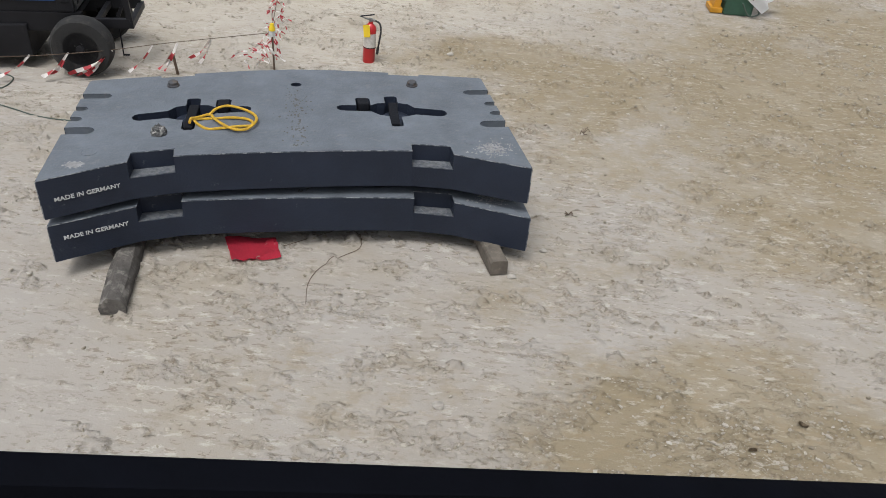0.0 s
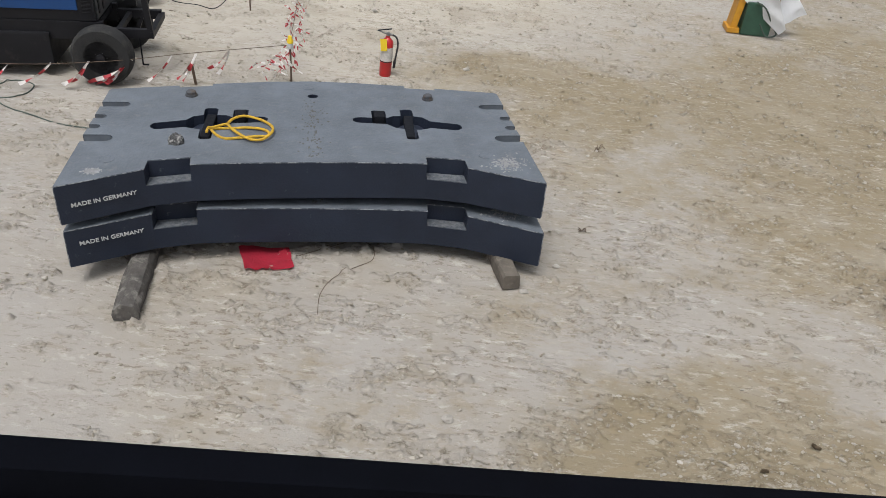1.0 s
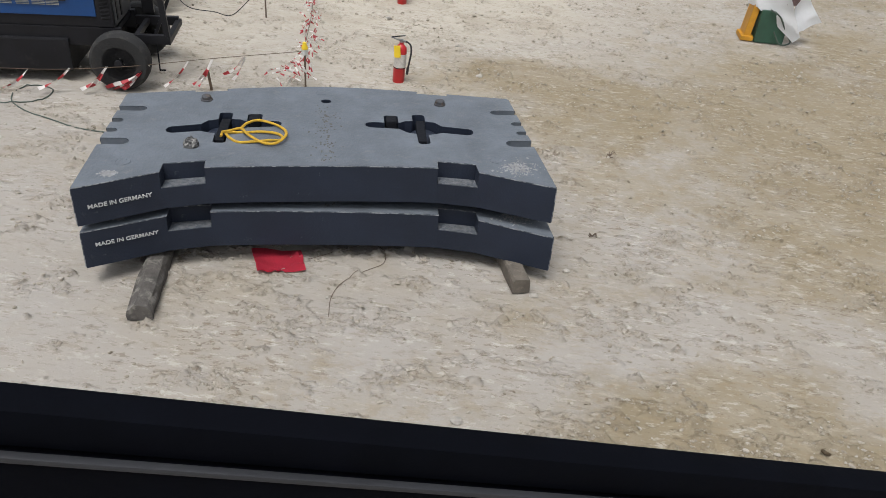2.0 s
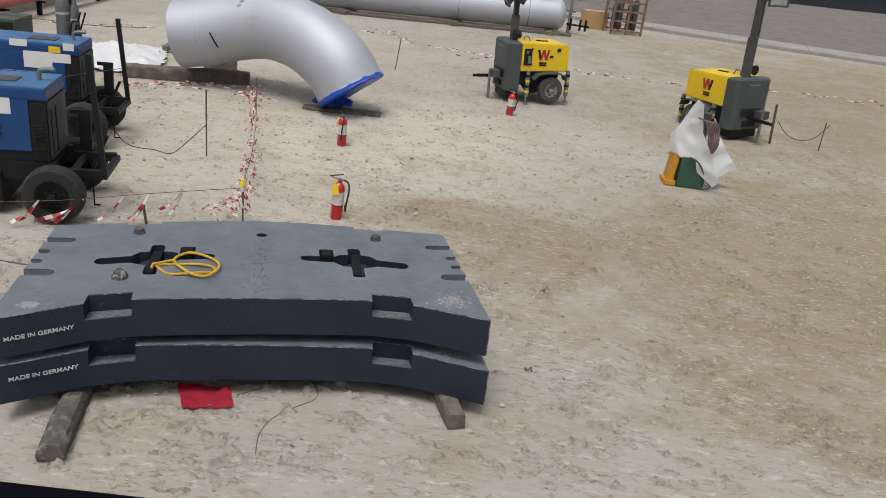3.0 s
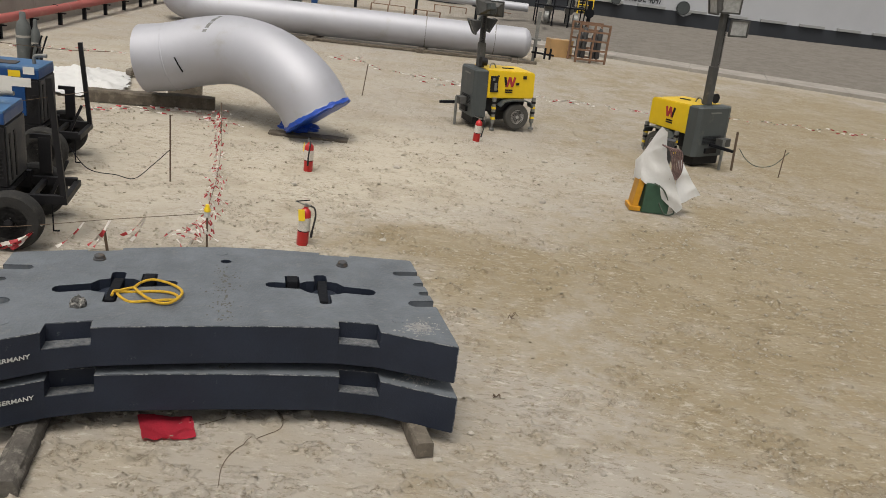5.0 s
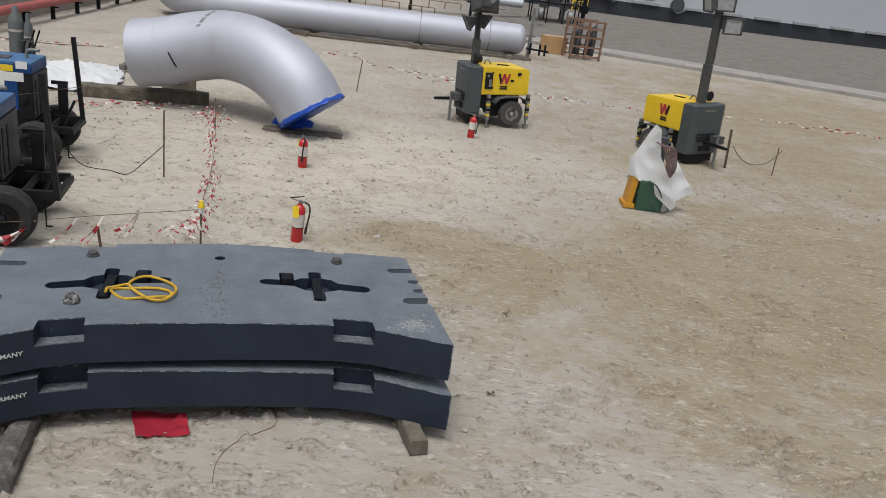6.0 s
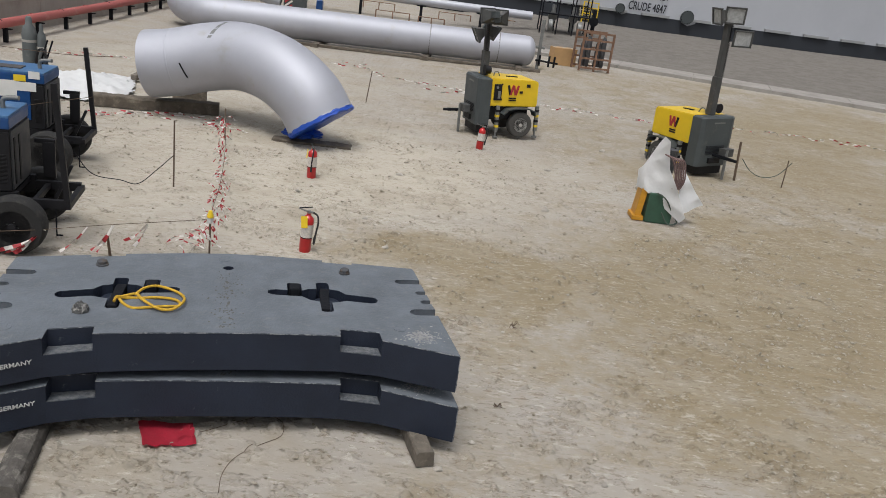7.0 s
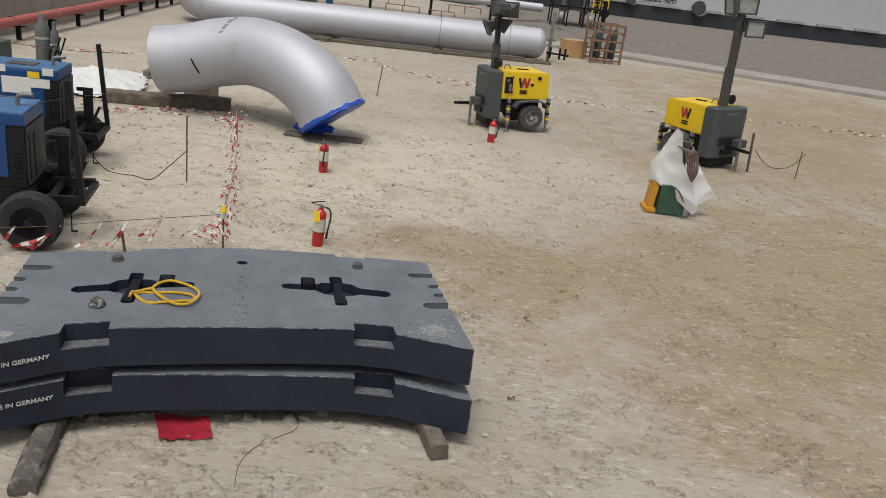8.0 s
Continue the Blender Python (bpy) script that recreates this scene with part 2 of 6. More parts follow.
M_TANKDARK = mat("dark_tank_skirt_coating", (0.022, 0.026, 0.034), 0.6, vary=0.15, scale=1)
M_TANKGREY = mat("grey_tank_paint", (0.30, 0.31, 0.315), 0.6, vary=0.08, scale=0.5)
M_CRATE = mat("brown_crate_steel", (0.20, 0.115, 0.075), 0.85, vary=0.25, scale=6)
M_BOX = mat("tan_cardboard", (0.42, 0.26, 0.12), 0.9, vary=0.1, scale=3)
M_TAPE_W = mat("white_barrier_film", (0.60, 0.57, 0.54), 0.6, vary=0.05)
M_TAPE_R = mat("red_barrier_film", (0.36, 0.028, 0.036), 0.6, vary=0.08)
M_TOWERDARK = mat("dusty_dark_mast_paint", (0.055, 0.056, 0.055), 0.6, vary=0.25, scale=9, second=(0.13, 0.12, 0.11), second_at=(0.55, 0.75), second_scale=8)
M_STAKE = mat("rusty_rebar", (0.12, 0.085, 0.06), 0.85, 0.2, vary=0.3, scale=30)
M_CAB = mat("black_cab_trim", (0.0025, 0.003, 0.005), 0.75, vary=0.3, scale=10, spec=0.04)
M_CABLINE = mat("grey_seal_rubber", (0.022, 0.023, 0.027), 0.6, vary=0.2, scale=12)
M_LEAF = mat("dead_leaf", (0.17, 0.13, 0.085), 0.85, vary=0.4, scale=40, bump=0.4)
M_BOTTLE = mat("grey_gas_bottle_paint", (0.105, 0.115, 0.115), 0.55, vary=0.15, scale=5, second=(0.2, 0.2, 0.19), second_at=(0.55, 0.8), second_scale=6)
M_OLIVE = mat("olive_green_paint", (0.055, 0.075, 0.06), 0.6, vary=0.2)


# ---- mesh helpers ----
def obj(name, bm, material, smooth=False):
    me = bpy.data.meshes.new(name)
    bmesh.ops.recalc_face_normals(bm, faces=bm.faces)
    bm.to_mesh(me)
    bm.free()
    me.materials.append(material)
    if smooth:
        me.polygons.foreach_set("use_smooth", [True] * len(me.polygons))
        me.set_sharp_from_angle(angle=radians(38))
    return new(name, me)


def part(name, bm, material, parent, label="", smooth=False):
    ob = obj(name, bm, material, smooth)
    ob.parent = parent
    return tagged(ob, label)


def thing(name, m, label, category, group="", kind=""):
    ob = new(name)
    ob.empty_display_size = 0.2
    ob.matrix_world = m
    return tagged(ob, label, category, group, kind)


def box(bm, c, s, turn=(0, 0, 0), bevel=0.0):
    r = bmesh.ops.create_cube(bm, size=1.0, matrix=pose(*c, *turn) @ Matrix.Diagonal((*s, 1)))
    if bevel:
        edges = {e for v in r["verts"] for e in v.link_edges}
        bmesh.ops.bevel(bm, geom=list(edges), offset=bevel, segments=2, affect="EDGES", profile=0.7)
    return bm


def cyl(bm, p0, p1, r0, r1=None, seg=16, caps=True):
    a, b = Vector(p0), Vector(p1)
    m = Matrix.Translation((a + b) / 2) @ (b - a).to_track_quat("Z", "Y").to_matrix().to_4x4()
    bmesh.ops.create_cone(bm, cap_ends=caps, segments=seg, radius1=r0, radius2=r0 if r1 is None else r1, depth=(b - a).length, matrix=m)
    return bm


def smooth_path(pts, n=8):
    """Points of a Catmull-Rom curve through pts."""
    p = [Vector(q) for q in pts]
    p = [2 * p[0] - p[1], *p, 2 * p[-1] - p[-2]]
    out = []
    for i in range(1, len(p) - 2):
        for k in range(n):
            t = k / n
            out.append(0.5 * (2 * p[i] + (p[i + 1] - p[i - 1]) * t + (2 * p[i - 1] - 5 * p[i] + 4 * p[i + 1] - p[i + 2]) * t * t
                              + (3 * p[i] - p[i - 1] - 3 * p[i + 1] + p[i + 2]) * t ** 3))
    return out + [p[-2]]


def tube(bm, pts, r, seg=8, caps=True):
    """A round bar along a path; r is a number or one radius a point."""
    pts = [Vector(p) for p in pts]
    rad = r if isinstance(r, (list, tuple)) else [r] * len(pts)
    rings, side = [], None
    for i, p in enumerate(pts):
        d = (pts[min(i + 1, len(pts) - 1)] - pts[max(i - 1, 0)]).normalized()
        if side is None:
            side = d.orthogonal().normalized()
        side = (side - d * side.dot(d)).normalized()
        up = d.cross(side)
        rings.append([bm.verts.new(p + rad[i] * (math.cos(a) * side + math.sin(a) * up)) for a in (2 * math.pi * k / seg for k in range(seg))])
    for a, b in zip(rings, rings[1:]):
        for k in range(seg):
            bm.faces.new((a[k], a[(k + 1) % seg], b[(k + 1) % seg], b[k]))
    if caps:
        bm.faces.new(rings[0][::-1])
        bm.faces.new(rings[-1])
    return bm


def lathe(bm, profile, axis_m=None, seg=24):
    """A turned shape: profile of (radius, height) about z, then placed by axis_m."""
    m = axis_m or Matrix()
    rings = []
    for r, h in profile:
        rings.append([bm.verts.new(m @ Vector((r * math.cos(a), r * math.sin(a), h))) for a in (2 * math.pi * k / seg for k in range(seg))])
    for a, b in zip(rings, rings[1:]):
        for k in range(seg):
            bm.faces.new((a[k], a[(k + 1) % seg], b[(k + 1) % seg], b[k]))
    bm.faces.new(rings[0][::-1])
    bm.faces.new(rings[-1])
    return bm


def prism(bm, outline, z0, z1, chamfer=0.0, top=True, holes=()):
    """An upright slab from an outline (counter-clockwise), with openings, its top edge chamfered. Returns the faces of the top."""
    def shrink(loop, d):
        out, n = [], len(loop)
        for i in range(n):
            a, b, c = (Vector(loop[k % n]) for k in (i - 1, i, i + 1))
            u, w = (b - a).normalized(), (c - b).normalized()
            nrm = Vector((-(u + w).y, (u + w).x))
            nrm = nrm.normalized() if nrm.length > 1e-6 else Vector((-u.y, u.x))
            out.append(tuple(b + nrm * (d / max(0.5, nrm.dot(Vector((-u.y, u.x)))))))
        return out

    edges = []
    for k, loop in enumerate((outline, *holes)):
        loops = [(loop, z0), (loop, z1 - chamfer)] + ([(shrink(loop, chamfer), z1)] if chamfer else [])
        rings = [[bm.verts.new((*p, z)) for p in lp] for lp, z in loops]
        for a, b in zip(rings, rings[1:]):
            for i in range(len(loop)):
                j = (i + 1) % len(loop)
                bm.faces.new((a[i], a[j], b[j], b[i]))
        edges += [bm.edges.get((rings[-1][i], rings[-1][(i + 1) % len(loop)])) for i in range(len(loop))]
    if not top:
        return []
    r = bmesh.ops.triangle_fill(bm, use_beauty=True, use_dissolve=False, edges=edges)
    return [g for g in r["geom"] if isinstance(g, bmesh.types.BMFace)]


def letters(name, text, height, material, parent, m, label="", thick=0.002):
    """Raised or painted words: the built-in font, turned into a mesh of its own."""
    cu = bpy.data.curves.new(name, "FONT")
    cu.offset = height * (0.02 if text.isascii() else 0)
    cu.body, cu.size, cu.extrude, cu.align_x, cu.align_y = text, height / 0.72, thick, "CENTER", "CENTER"
    tmp = new(name + "_curve", cu)
    bpy.context.view_layer.update()
    me = bpy.data.meshes.new_from_object(tmp.evaluated_get(bpy.context.evaluated_depsgraph_get()))
    bpy.data.objects.remove(tmp)
    bpy.data.curves.remove(cu)
    me.materials.clear()
    me.materials.append(material)
    ob = new(name, me)
    ob.parent = parent
    ob.matrix_basis = m
    return tagged(ob, label)


# ---- noise on arrays ----
TABLES = {}


def lattice(x, y, seed):
    if seed not in TABLES:
        TABLES[seed] = np.random.RandomState(seed).rand(256, 256)
    table = TABLES[seed]
    xi, yi = np.floor(x).astype(int), np.floor(y).astype(int)
    fx, fy = x - xi, y - yi
    fx, fy = fx * fx * (3 - 2 * fx), fy * fy * (3 - 2 * fy)
    at = lambda a, b: table[a % 256, b % 256]
    return (at(xi, yi) * (1 - fx) + at(xi + 1, yi) * fx) * (1 - fy) + (at(xi, yi + 1) * (1 - fx) + at(xi + 1, yi + 1) * fx) * fy


def fractal(x, y, scale, octaves, seed, gain=0.5):
    out, amp, total = 0, 1.0, 0
    for k in range(octaves):
        out = out + amp * lattice(x * scale * 2 ** k + 17.3 * k, y * scale * 2 ** k + 5.1 * k, seed + k)
        total, amp = total + amp, amp * gain
    return out / total


def kerb_y(x):
    """The near edge of the concrete kerb strip at the foot of the tank's slope."""
    return 35.2 - 0.30 * (x - 5.0)


def rise(x, y):
    """The large shape of the ground: flat fill, a low slope up to the tank."""
    s = np.clip((y - kerb_y(x) - 2.4) / 12.0, 0, 1)
    return 0.8 * s * np.clip((x - 0.0) / 6.0 + 0.35, 0.35, 1)


def broken_crust(x, y):
    """Where the dry crust is broken up: ragged islands, denser where wheels have scraped the fill."""
    c = fractal(x * 0.62 + 0.10 * y, y, 6.5, 4, 140, 0.75) + 0.34 * (fractal(x, y, 0.9, 4, 90, 0.6) - 0.5)
    c = np.clip((c - 0.53) / 0.11, 0, 1) * np.clip((y - 1.9) / 0.3, 0, 1)
    return c * c * (3 - 2 * c)


def crumbs(x, y, cell, seed):
    """Domed crumbs, one to a cell, of uneven size, lying only where the crust is broken."""
    if seed not in TABLES:
        TABLES[seed] = np.random.RandomState(seed).rand(4, 256, 256)
    table = TABLES[seed]
    u, w = x / (cell * 1.25), y / cell
    iu, iw = np.floor(u).astype(int), np.floor(w).astype(int)
    out = np.zeros(np.shape(x))
    for a in (-1, 0, 1):
        for b in (-1, 0, 1):
            p, q = (iu + a) % 256, (iw + b) % 256
            du, dw = u - (iu + a + table[0, p, q]), w - (iw + b + table[1, p, q])
            r = 0.16 + 0.50 * table[2, p, q] ** 2
            out = np.maximum(out, (table[3, p, q] > 0.45) * r * np.sqrt(np.clip(1 - (du * du + dw * dw) / (r * r), 0, 1)))
    return out * cell


def ground_z(x, y):
    near = np.exp(-np.maximum(0, np.hypot(x, y - 4) - 5) / 10.0)
    where = broken_crust(x, y)
    swell = (fractal(x, y, 0.35, 3, 3) - 0.5) * 0.035 + (fractal(x * 0.7, y, 2.2, 3, 11) - 0.5) * 0.022
    flakes = np.clip((fractal(x * 0.6 + 0.12 * y, y, 9.0, 3, 61, 0.6) - 0.55) / 0.05, 0, 1) * 0.006
    scrape = np.clip((fractal(x * 0.30 + y * 0.08, y, 5.0, 4, 171, 0.6) - 0.55) / 0.02, 0, 1) * 0.007
    lumps = 0.9 * crumbs(x, y, 0.070, 401) + 1.1 * crumbs(x + 0.31, y + 0.17, 0.036, 402)
    return rise(x, y) + swell + scrape * (0.25 + 0.75 * where) * (0.4 + 0.6 * near) * np.clip((y - 1.9) / 0.3, 0, 1) + (lumps + flakes) * where * (0.4 + 0.6 * near) - 0.010


def floor_at(x, y):
    return float(ground_z(np.array([x], float), np.array([y], float))[0])


def axis(stops):
    """Grid lines with steps that widen: (from, to, step), ..."""
    out = []
    for a, b, step in stops:
        out += list(np.linspace(a, b, max(2, int(round((b - a) / step)) + 1))[:-1])
    return np.array(out + [stops[-1][1]])


def blob(x, y, cx, cy, rx, ry, turn=0.0):
    c, s = math.cos(radians(turn)), math.sin(radians(turn))
    u, w = ((x - cx) * c + (y - cy) * s) / rx, (-(x - cx) * s + (y - cy) * c) / ry
    return np.clip(1.5 - np.hypot(u, w) + (fractal(x, y, 1.1, 4, 55) - 0.5) * 1.1, 0, 1)


def build_ground():
    xs = axis([(-900, -120, 60), (-120, -30, 6), (-30, -9, 0.5), (-9, -4.2, 0.06), (-4.2, 4.6, 0.0135), (4.6, 10, 0.06), (10, 34, 0.5), (34, 120, 6), (120, 900, 60)])
    ys = axis([(-900, -60, 60), (-60, -2, 6), (-2, 2.2, 0.3), (2.2, 8.0, 0.0135), (8.0, 14.5, 0.03), (14.5, 24, 0.12), (24, 70, 0.5), (70, 140, 6), (140, 900, 60)])
    X, Y = np.meshgrid(xs, ys)
    co = np.stack([X, Y, ground_z(X, Y)], -1).reshape(-1, 3)
    nx, ny = len(xs), len(ys)
    i = (np.arange(ny - 1)[:, None] * nx + np.arange(nx - 1)).ravel()
    quads = np.stack([i, i + 1, i + nx + 1, i + nx], -1)
    me = bpy.data.meshes.new("ground")
    me.vertices.add(len(co))
    me.vertices.foreach_set("co", co.ravel())
    me.loops.add(quads.size)
    me.loops.foreach_set("vertex_index", quads.ravel())
    me.polygons.add(len(quads))
    me.polygons.foreach_set("loop_start", np.arange(len(quads)) * 4)
    me.polygons.foreach_set("use_smooth", np.ones(len(quads), bool))
    me.update()
    x, y = co[:, 0], co[:, 1]
    damp = np.zeros(len(co))
    for b, k in DAMP:
        damp = np.maximum(damp, k * blob(x, y, *b))
    for b, k in DRY:
        damp = damp * (1 - k * blob(x, y, *b))
    damp += 0.35 * np.clip(fractal(x, y, 0.22, 4, 71) * 2.4 - 1.0, 0, 1)
    gravel = np.clip((y - kerb_y(x) - 2.2) / 0.8, 0, 1) * np.clip((x + 2) / 5, 0, 1)
    dust = np.zeros(len(co))
    for b, k in DUST:
        dust = np.maximum(dust, k * blob(x, y, *b))
    dust *= 1 - np.clip(damp * 1.3, 0, 1)
    for name, v in (("damp", damp), ("gravel", gravel), ("dust", dust), ("crumb", broken_crust(x, y))):
        a = me.attributes.new(name, "FLOAT", "POINT")
        a.data.foreach_set("value", v.astype(np.float32))
    me.materials.append(M_GROUND)
    return tagged(new("ground", me), "pale compacted limestone ground with damp brown patches", "ground", kind="structure")


DAMP = [((1.9, 3.5, 1.15, 0.95, 10), 0.95), ((4.8, 6.5, 3.6, 3.0, 20), 0.68), ((3.2, 8.8, 3.2, 1.7, 5), 0.58), ((0.6, 9.4, 1.6, 0.9, -10), 0.62), ((7.5, 11.0, 4.0, 2.6, 0), 0.62), ((-0.6, 3.6, 0.9, 0.6, 0), 0.30), ((0.3, 4.6, 0.6, 0.4, 0), 0.35), ((6.0, 9.0, 5.0, 3.5, 0), 0.62), ((2.4, 6.3, 2.6, 1.8, 15), 0.46), ((8.5, 17.5, 6.0, 5.0, 0), 0.50), ((13.0, 25.0, 9.0, 6.0, -15), 0.66), ((4.0, 30.0, 5.0, 3.0, -10), 0.3)]
DUST = [((-1.7, 9.4, 1.5, 1.4, 0), 0.75), ((-1.4, 12.8, 2.9, 3.6, 10), 0.9), ((-6.0, 20.0, 4.5, 5.0, 0), 0.5), ((1.0, 14.0, 3.0, 2.0, 0), 0.5), ((-4.5, 12.0, 3.0, 3.5, 0), 0.7)]
DRY = [((1.9, 4.9, 0.9, 0.35, 5), 0.8), ((0.5, 10.8, 0.8, 0.5, 10), 0.95), ((3.2, 3.9, 0.4, 1.0, 10), 0.6), ((1.2, 6.0, 0.8, 0.6, 0), 0.5)]
build_ground()


def scatter(name, label, material, n, lo, hi, power, flat, stretch, seed, depth, patch, category):
    """Loose lumps on the fill, far too many to count: irregular, flattened, each sunk a little into the ground."""
    rng = np.random.RandomState(seed)
    base = bmesh.new()
    bmesh.ops.create_icosphere(base, subdivisions=1, radius=1.0)
    bv = np.array([v.co[:] for v in base.verts])
    bf = np.array([[v.index for v in f.verts] for f in base.faces])
    base.free()
    y = 2.3 + depth * rng.rand(n) ** 1.5
    x = -1 + (rng.rand(n) - 0.5) * (6 + 1.35 * y)
    keep = broken_crust(x, y) + patch * rng.rand(n) > 0.9 * rng.rand(n)
    x, y = x[keep], y[keep]
    n = len(x)
    size = (lo + (hi - lo) * rng.rand(n) ** power) * np.clip(0.75 + y * 0.035, 0.75, 1.5)
    turn = rng.normal(0, 0.5, n)
    form = bv[None] * (0.6 + 0.8 * rng.rand(n, len(bv), 1)) * (size[:, None, None] * np.stack([1 + stretch * rng.rand(n), 0.7 + 0.5 * rng.rand(n), flat * (0.6 + 0.8 * rng.rand(n))], -1)[:, None])
    c, q = np.cos(turn)[:, None], np.sin(turn)[:, None]
    form = np.stack([form[..., 0] * c - form[..., 1] * q, form[..., 0] * q + form[..., 1] * c, form[..., 2]], -1)
    co = form + np.stack([x, y, ground_z(x, y) + 0.25 * flat * size], -1)[:, None]
    faces = (bf[None] + (np.arange(n) * len(bv))[:, None, None]).reshape(-1, 3)
    me = bpy.data.meshes.new(name)
    me.from_pydata(co.reshape(-1, 3).tolist(), [], faces.tolist())
    me.materials.append(material)
    tagged(new(name, me), label, category, kind="stuff")


def lump_material(name, dark, light):
    m = bpy.data.materials.new(name)
    m.use_nodes = True
    N, L = m.node_tree.nodes, m.node_tree.links
    geo, ramp, co, n, mx = N.new("ShaderNodeNewGeometry"), N.new("ShaderNodeMix"), N.new("ShaderNodeTexCoord"), N.new("ShaderNodeTexNoise"), N.new("ShaderNodeVectorMath")
    ramp.data_type = "RGBA"
    ramp.inputs["A"].default_value, ramp.inputs["B"].default_value = (*dark, 1), (*light, 1)
    L.new(geo.outputs["Random Per Island"], ramp.inputs["Factor"])
    n.inputs["Scale"].default_value, n.inputs["Detail"].default_value = 90, 4
    L.new(co.outputs["Object"], n.inputs["Vector"])
    r = N.new("ShaderNodeMapRange")
    r.inputs[3].default_value, r.inputs[4].default_value = 0.75, 1.25
    L.new(n.outputs["Fac"], r.inputs[0])
    mx.operation = "SCALE"
    L.new(ramp.outputs["Result"], mx.inputs[0])
    L.new(r.outputs[0], mx.inputs["Scale"])
    L.new(mx.outputs[0], N["Principled BSDF"].inputs["Base Color"])
    N["Principled BSDF"].inputs["Roughness"].default_value = 0.95
    N["Principled BSDF"].inputs["Specular IOR Level"].default_value = 0.1
    return m


scatter("earth_clods", "crumbly pale earth clods scattered over the scraped ground", lump_material("earth_clod", (0.255, 0.222, 0.172), (0.42, 0.385, 0.33)), 90000, 0.0025, 0.016, 3.4, 0.85, 0.8, 5, 13.0, 0.10, "clods")
scatter("loose_stones", "small pale limestone chips scattered over the ground", lump_material("limestone_chip", (0.34, 0.315, 0.27), (0.48, 0.45, 0.40)), 420, 0.006, 0.026, 5.0, 0.7, 0.4, 8, 14.0, 0.35, "stones")

# ---- setting: cab, kerb, parapet, tank ----
def build_cab():
    """The lower edge of the cab window in front of the camera and the plain wall under it."""
    m = pose(0, 0.5344, 3.017, 0, 0, 17.67) @ pose(0, 0, 0, 0, 14.2, 0) @ pose(0, 0, -3.056)
    ob = thing("cab_wall", m, "black lower window edge and wall of the vehicle cab", "cab wall", kind="structure")
    bm = bmesh.new()
    box(bm, (0, -0.013, 3.036), (1.9, 0.034, 0.040), bevel=0.012)
    part("window_seal", bm, M_CAB, ob, smooth=True)
    bm = bmesh.new()
    box(bm, (0, -0.036, 3.014), (1.9, 0.008, 0.006), bevel=0.002)
    part("trim_strip", bm, M_CABLINE, ob, "thin grey rubber trim strip")
    bm = bmesh.new()
    box(bm, (0, -0.02, 1.45), (1.9, 0.03, 3.12), bevel=0.004)
    part("wall_panel", bm, M_CAB, ob)


def build_kerb():
    bm = bmesh.new()
    for x0 in np.arange(-2.0, 60.0, 3.0):
        a, b = Vector((x0, kerb_y(x0), 0)), Vector((x0 + 2.985, kerb_y(x0 + 2.985), 0))
        d = (b - a).normalized()
        box(bm, (*((a + b) / 2 + Vector((-d.y, d.x, 0)) * 1.1).xy, 0.02), ((b - a).length, 2.1, 0.22), (0, 0, math.degrees(math.atan2(d.y, d.x))), 0.02)
    tagged(obj("kerb", bm, M_KERB), "pale concrete kerb strip along the foot of the slope", "kerb", kind="structure")


def wall_x(y):
    return -11.95 - 0.055 * (y - 20)


def build_parapet():
    top = thing("wall_west", pose(0, 0, 0), "grey concrete parapet wall with a pale cap", "wall", kind="structure")
    turn = math.degrees(math.atan2(1, -0.055))
    for k in range(16):
        y = 10 + 4.0 * k
        bm = bmesh.new()
        box(bm, (wall_x(y) - 0.15, y, 0.36), (3.985, 0.25, 0.98), (0, 0, turn), 0.01)
        part("wall_panel", bm, M_CONCRETE, top)
        bm = bmesh.new()
        box(bm, (wall_x(y) - 0.15, y, 0.885), (3.99, 0.33, 0.07), (0, 0, turn), 0.01)
        part("coping", bm, M_CAP, top)


def build_red_pipe():
    ob = thing("fire_water_pipe", pose(0, 0, 0), "red-painted fire water pipe on short steel stands", "pipe")
    bm = bmesh.new()
    ys = [10.0, 70.0]
    tube(bm, [(wall_x(y) + 0.55, y, 0.47) for y in ys], 0.12, 20)
    part("pipe_run", bm, M_REDPIPE, ob, smooth=True)
    for k in range(28):
        y = 15.15 + 1.85 * k
        x = wall_x(y) + 0.55
        bm = bmesh.new()
        cyl(bm, (x + 0.001, y - 0.32, 0.47), (x - 0.001, y - 0.27, 0.47), 0.132, seg=20)
        part("clamp_ring", bm, M_DARKSTEEL if k % 2 else M_REDPIPE, ob, smooth=True)
        bm = bmesh.new()
        box(bm, (x, y, 0.15), (0.10, 0.09, 0.36))
        box(bm, (x, y, 0.33), (0.34, 0.10, 0.03))
        part("pipe_stand", bm, M_DARKSTEEL, ob)


TANK = (12.0, 112.0, 60.0)


def tank_at(x, z, out=0.0):
    """A pose on the tank's shell, its z axis pointing out, its y axis up."""
    a = math.asin((x - TANK[0]) / TANK[2])
    r = TANK[2] + out
    return pose(TANK[0] + r * math.sin(a), TANK[1] - r * math.cos(a), z, 90, 0, math.degrees(a))


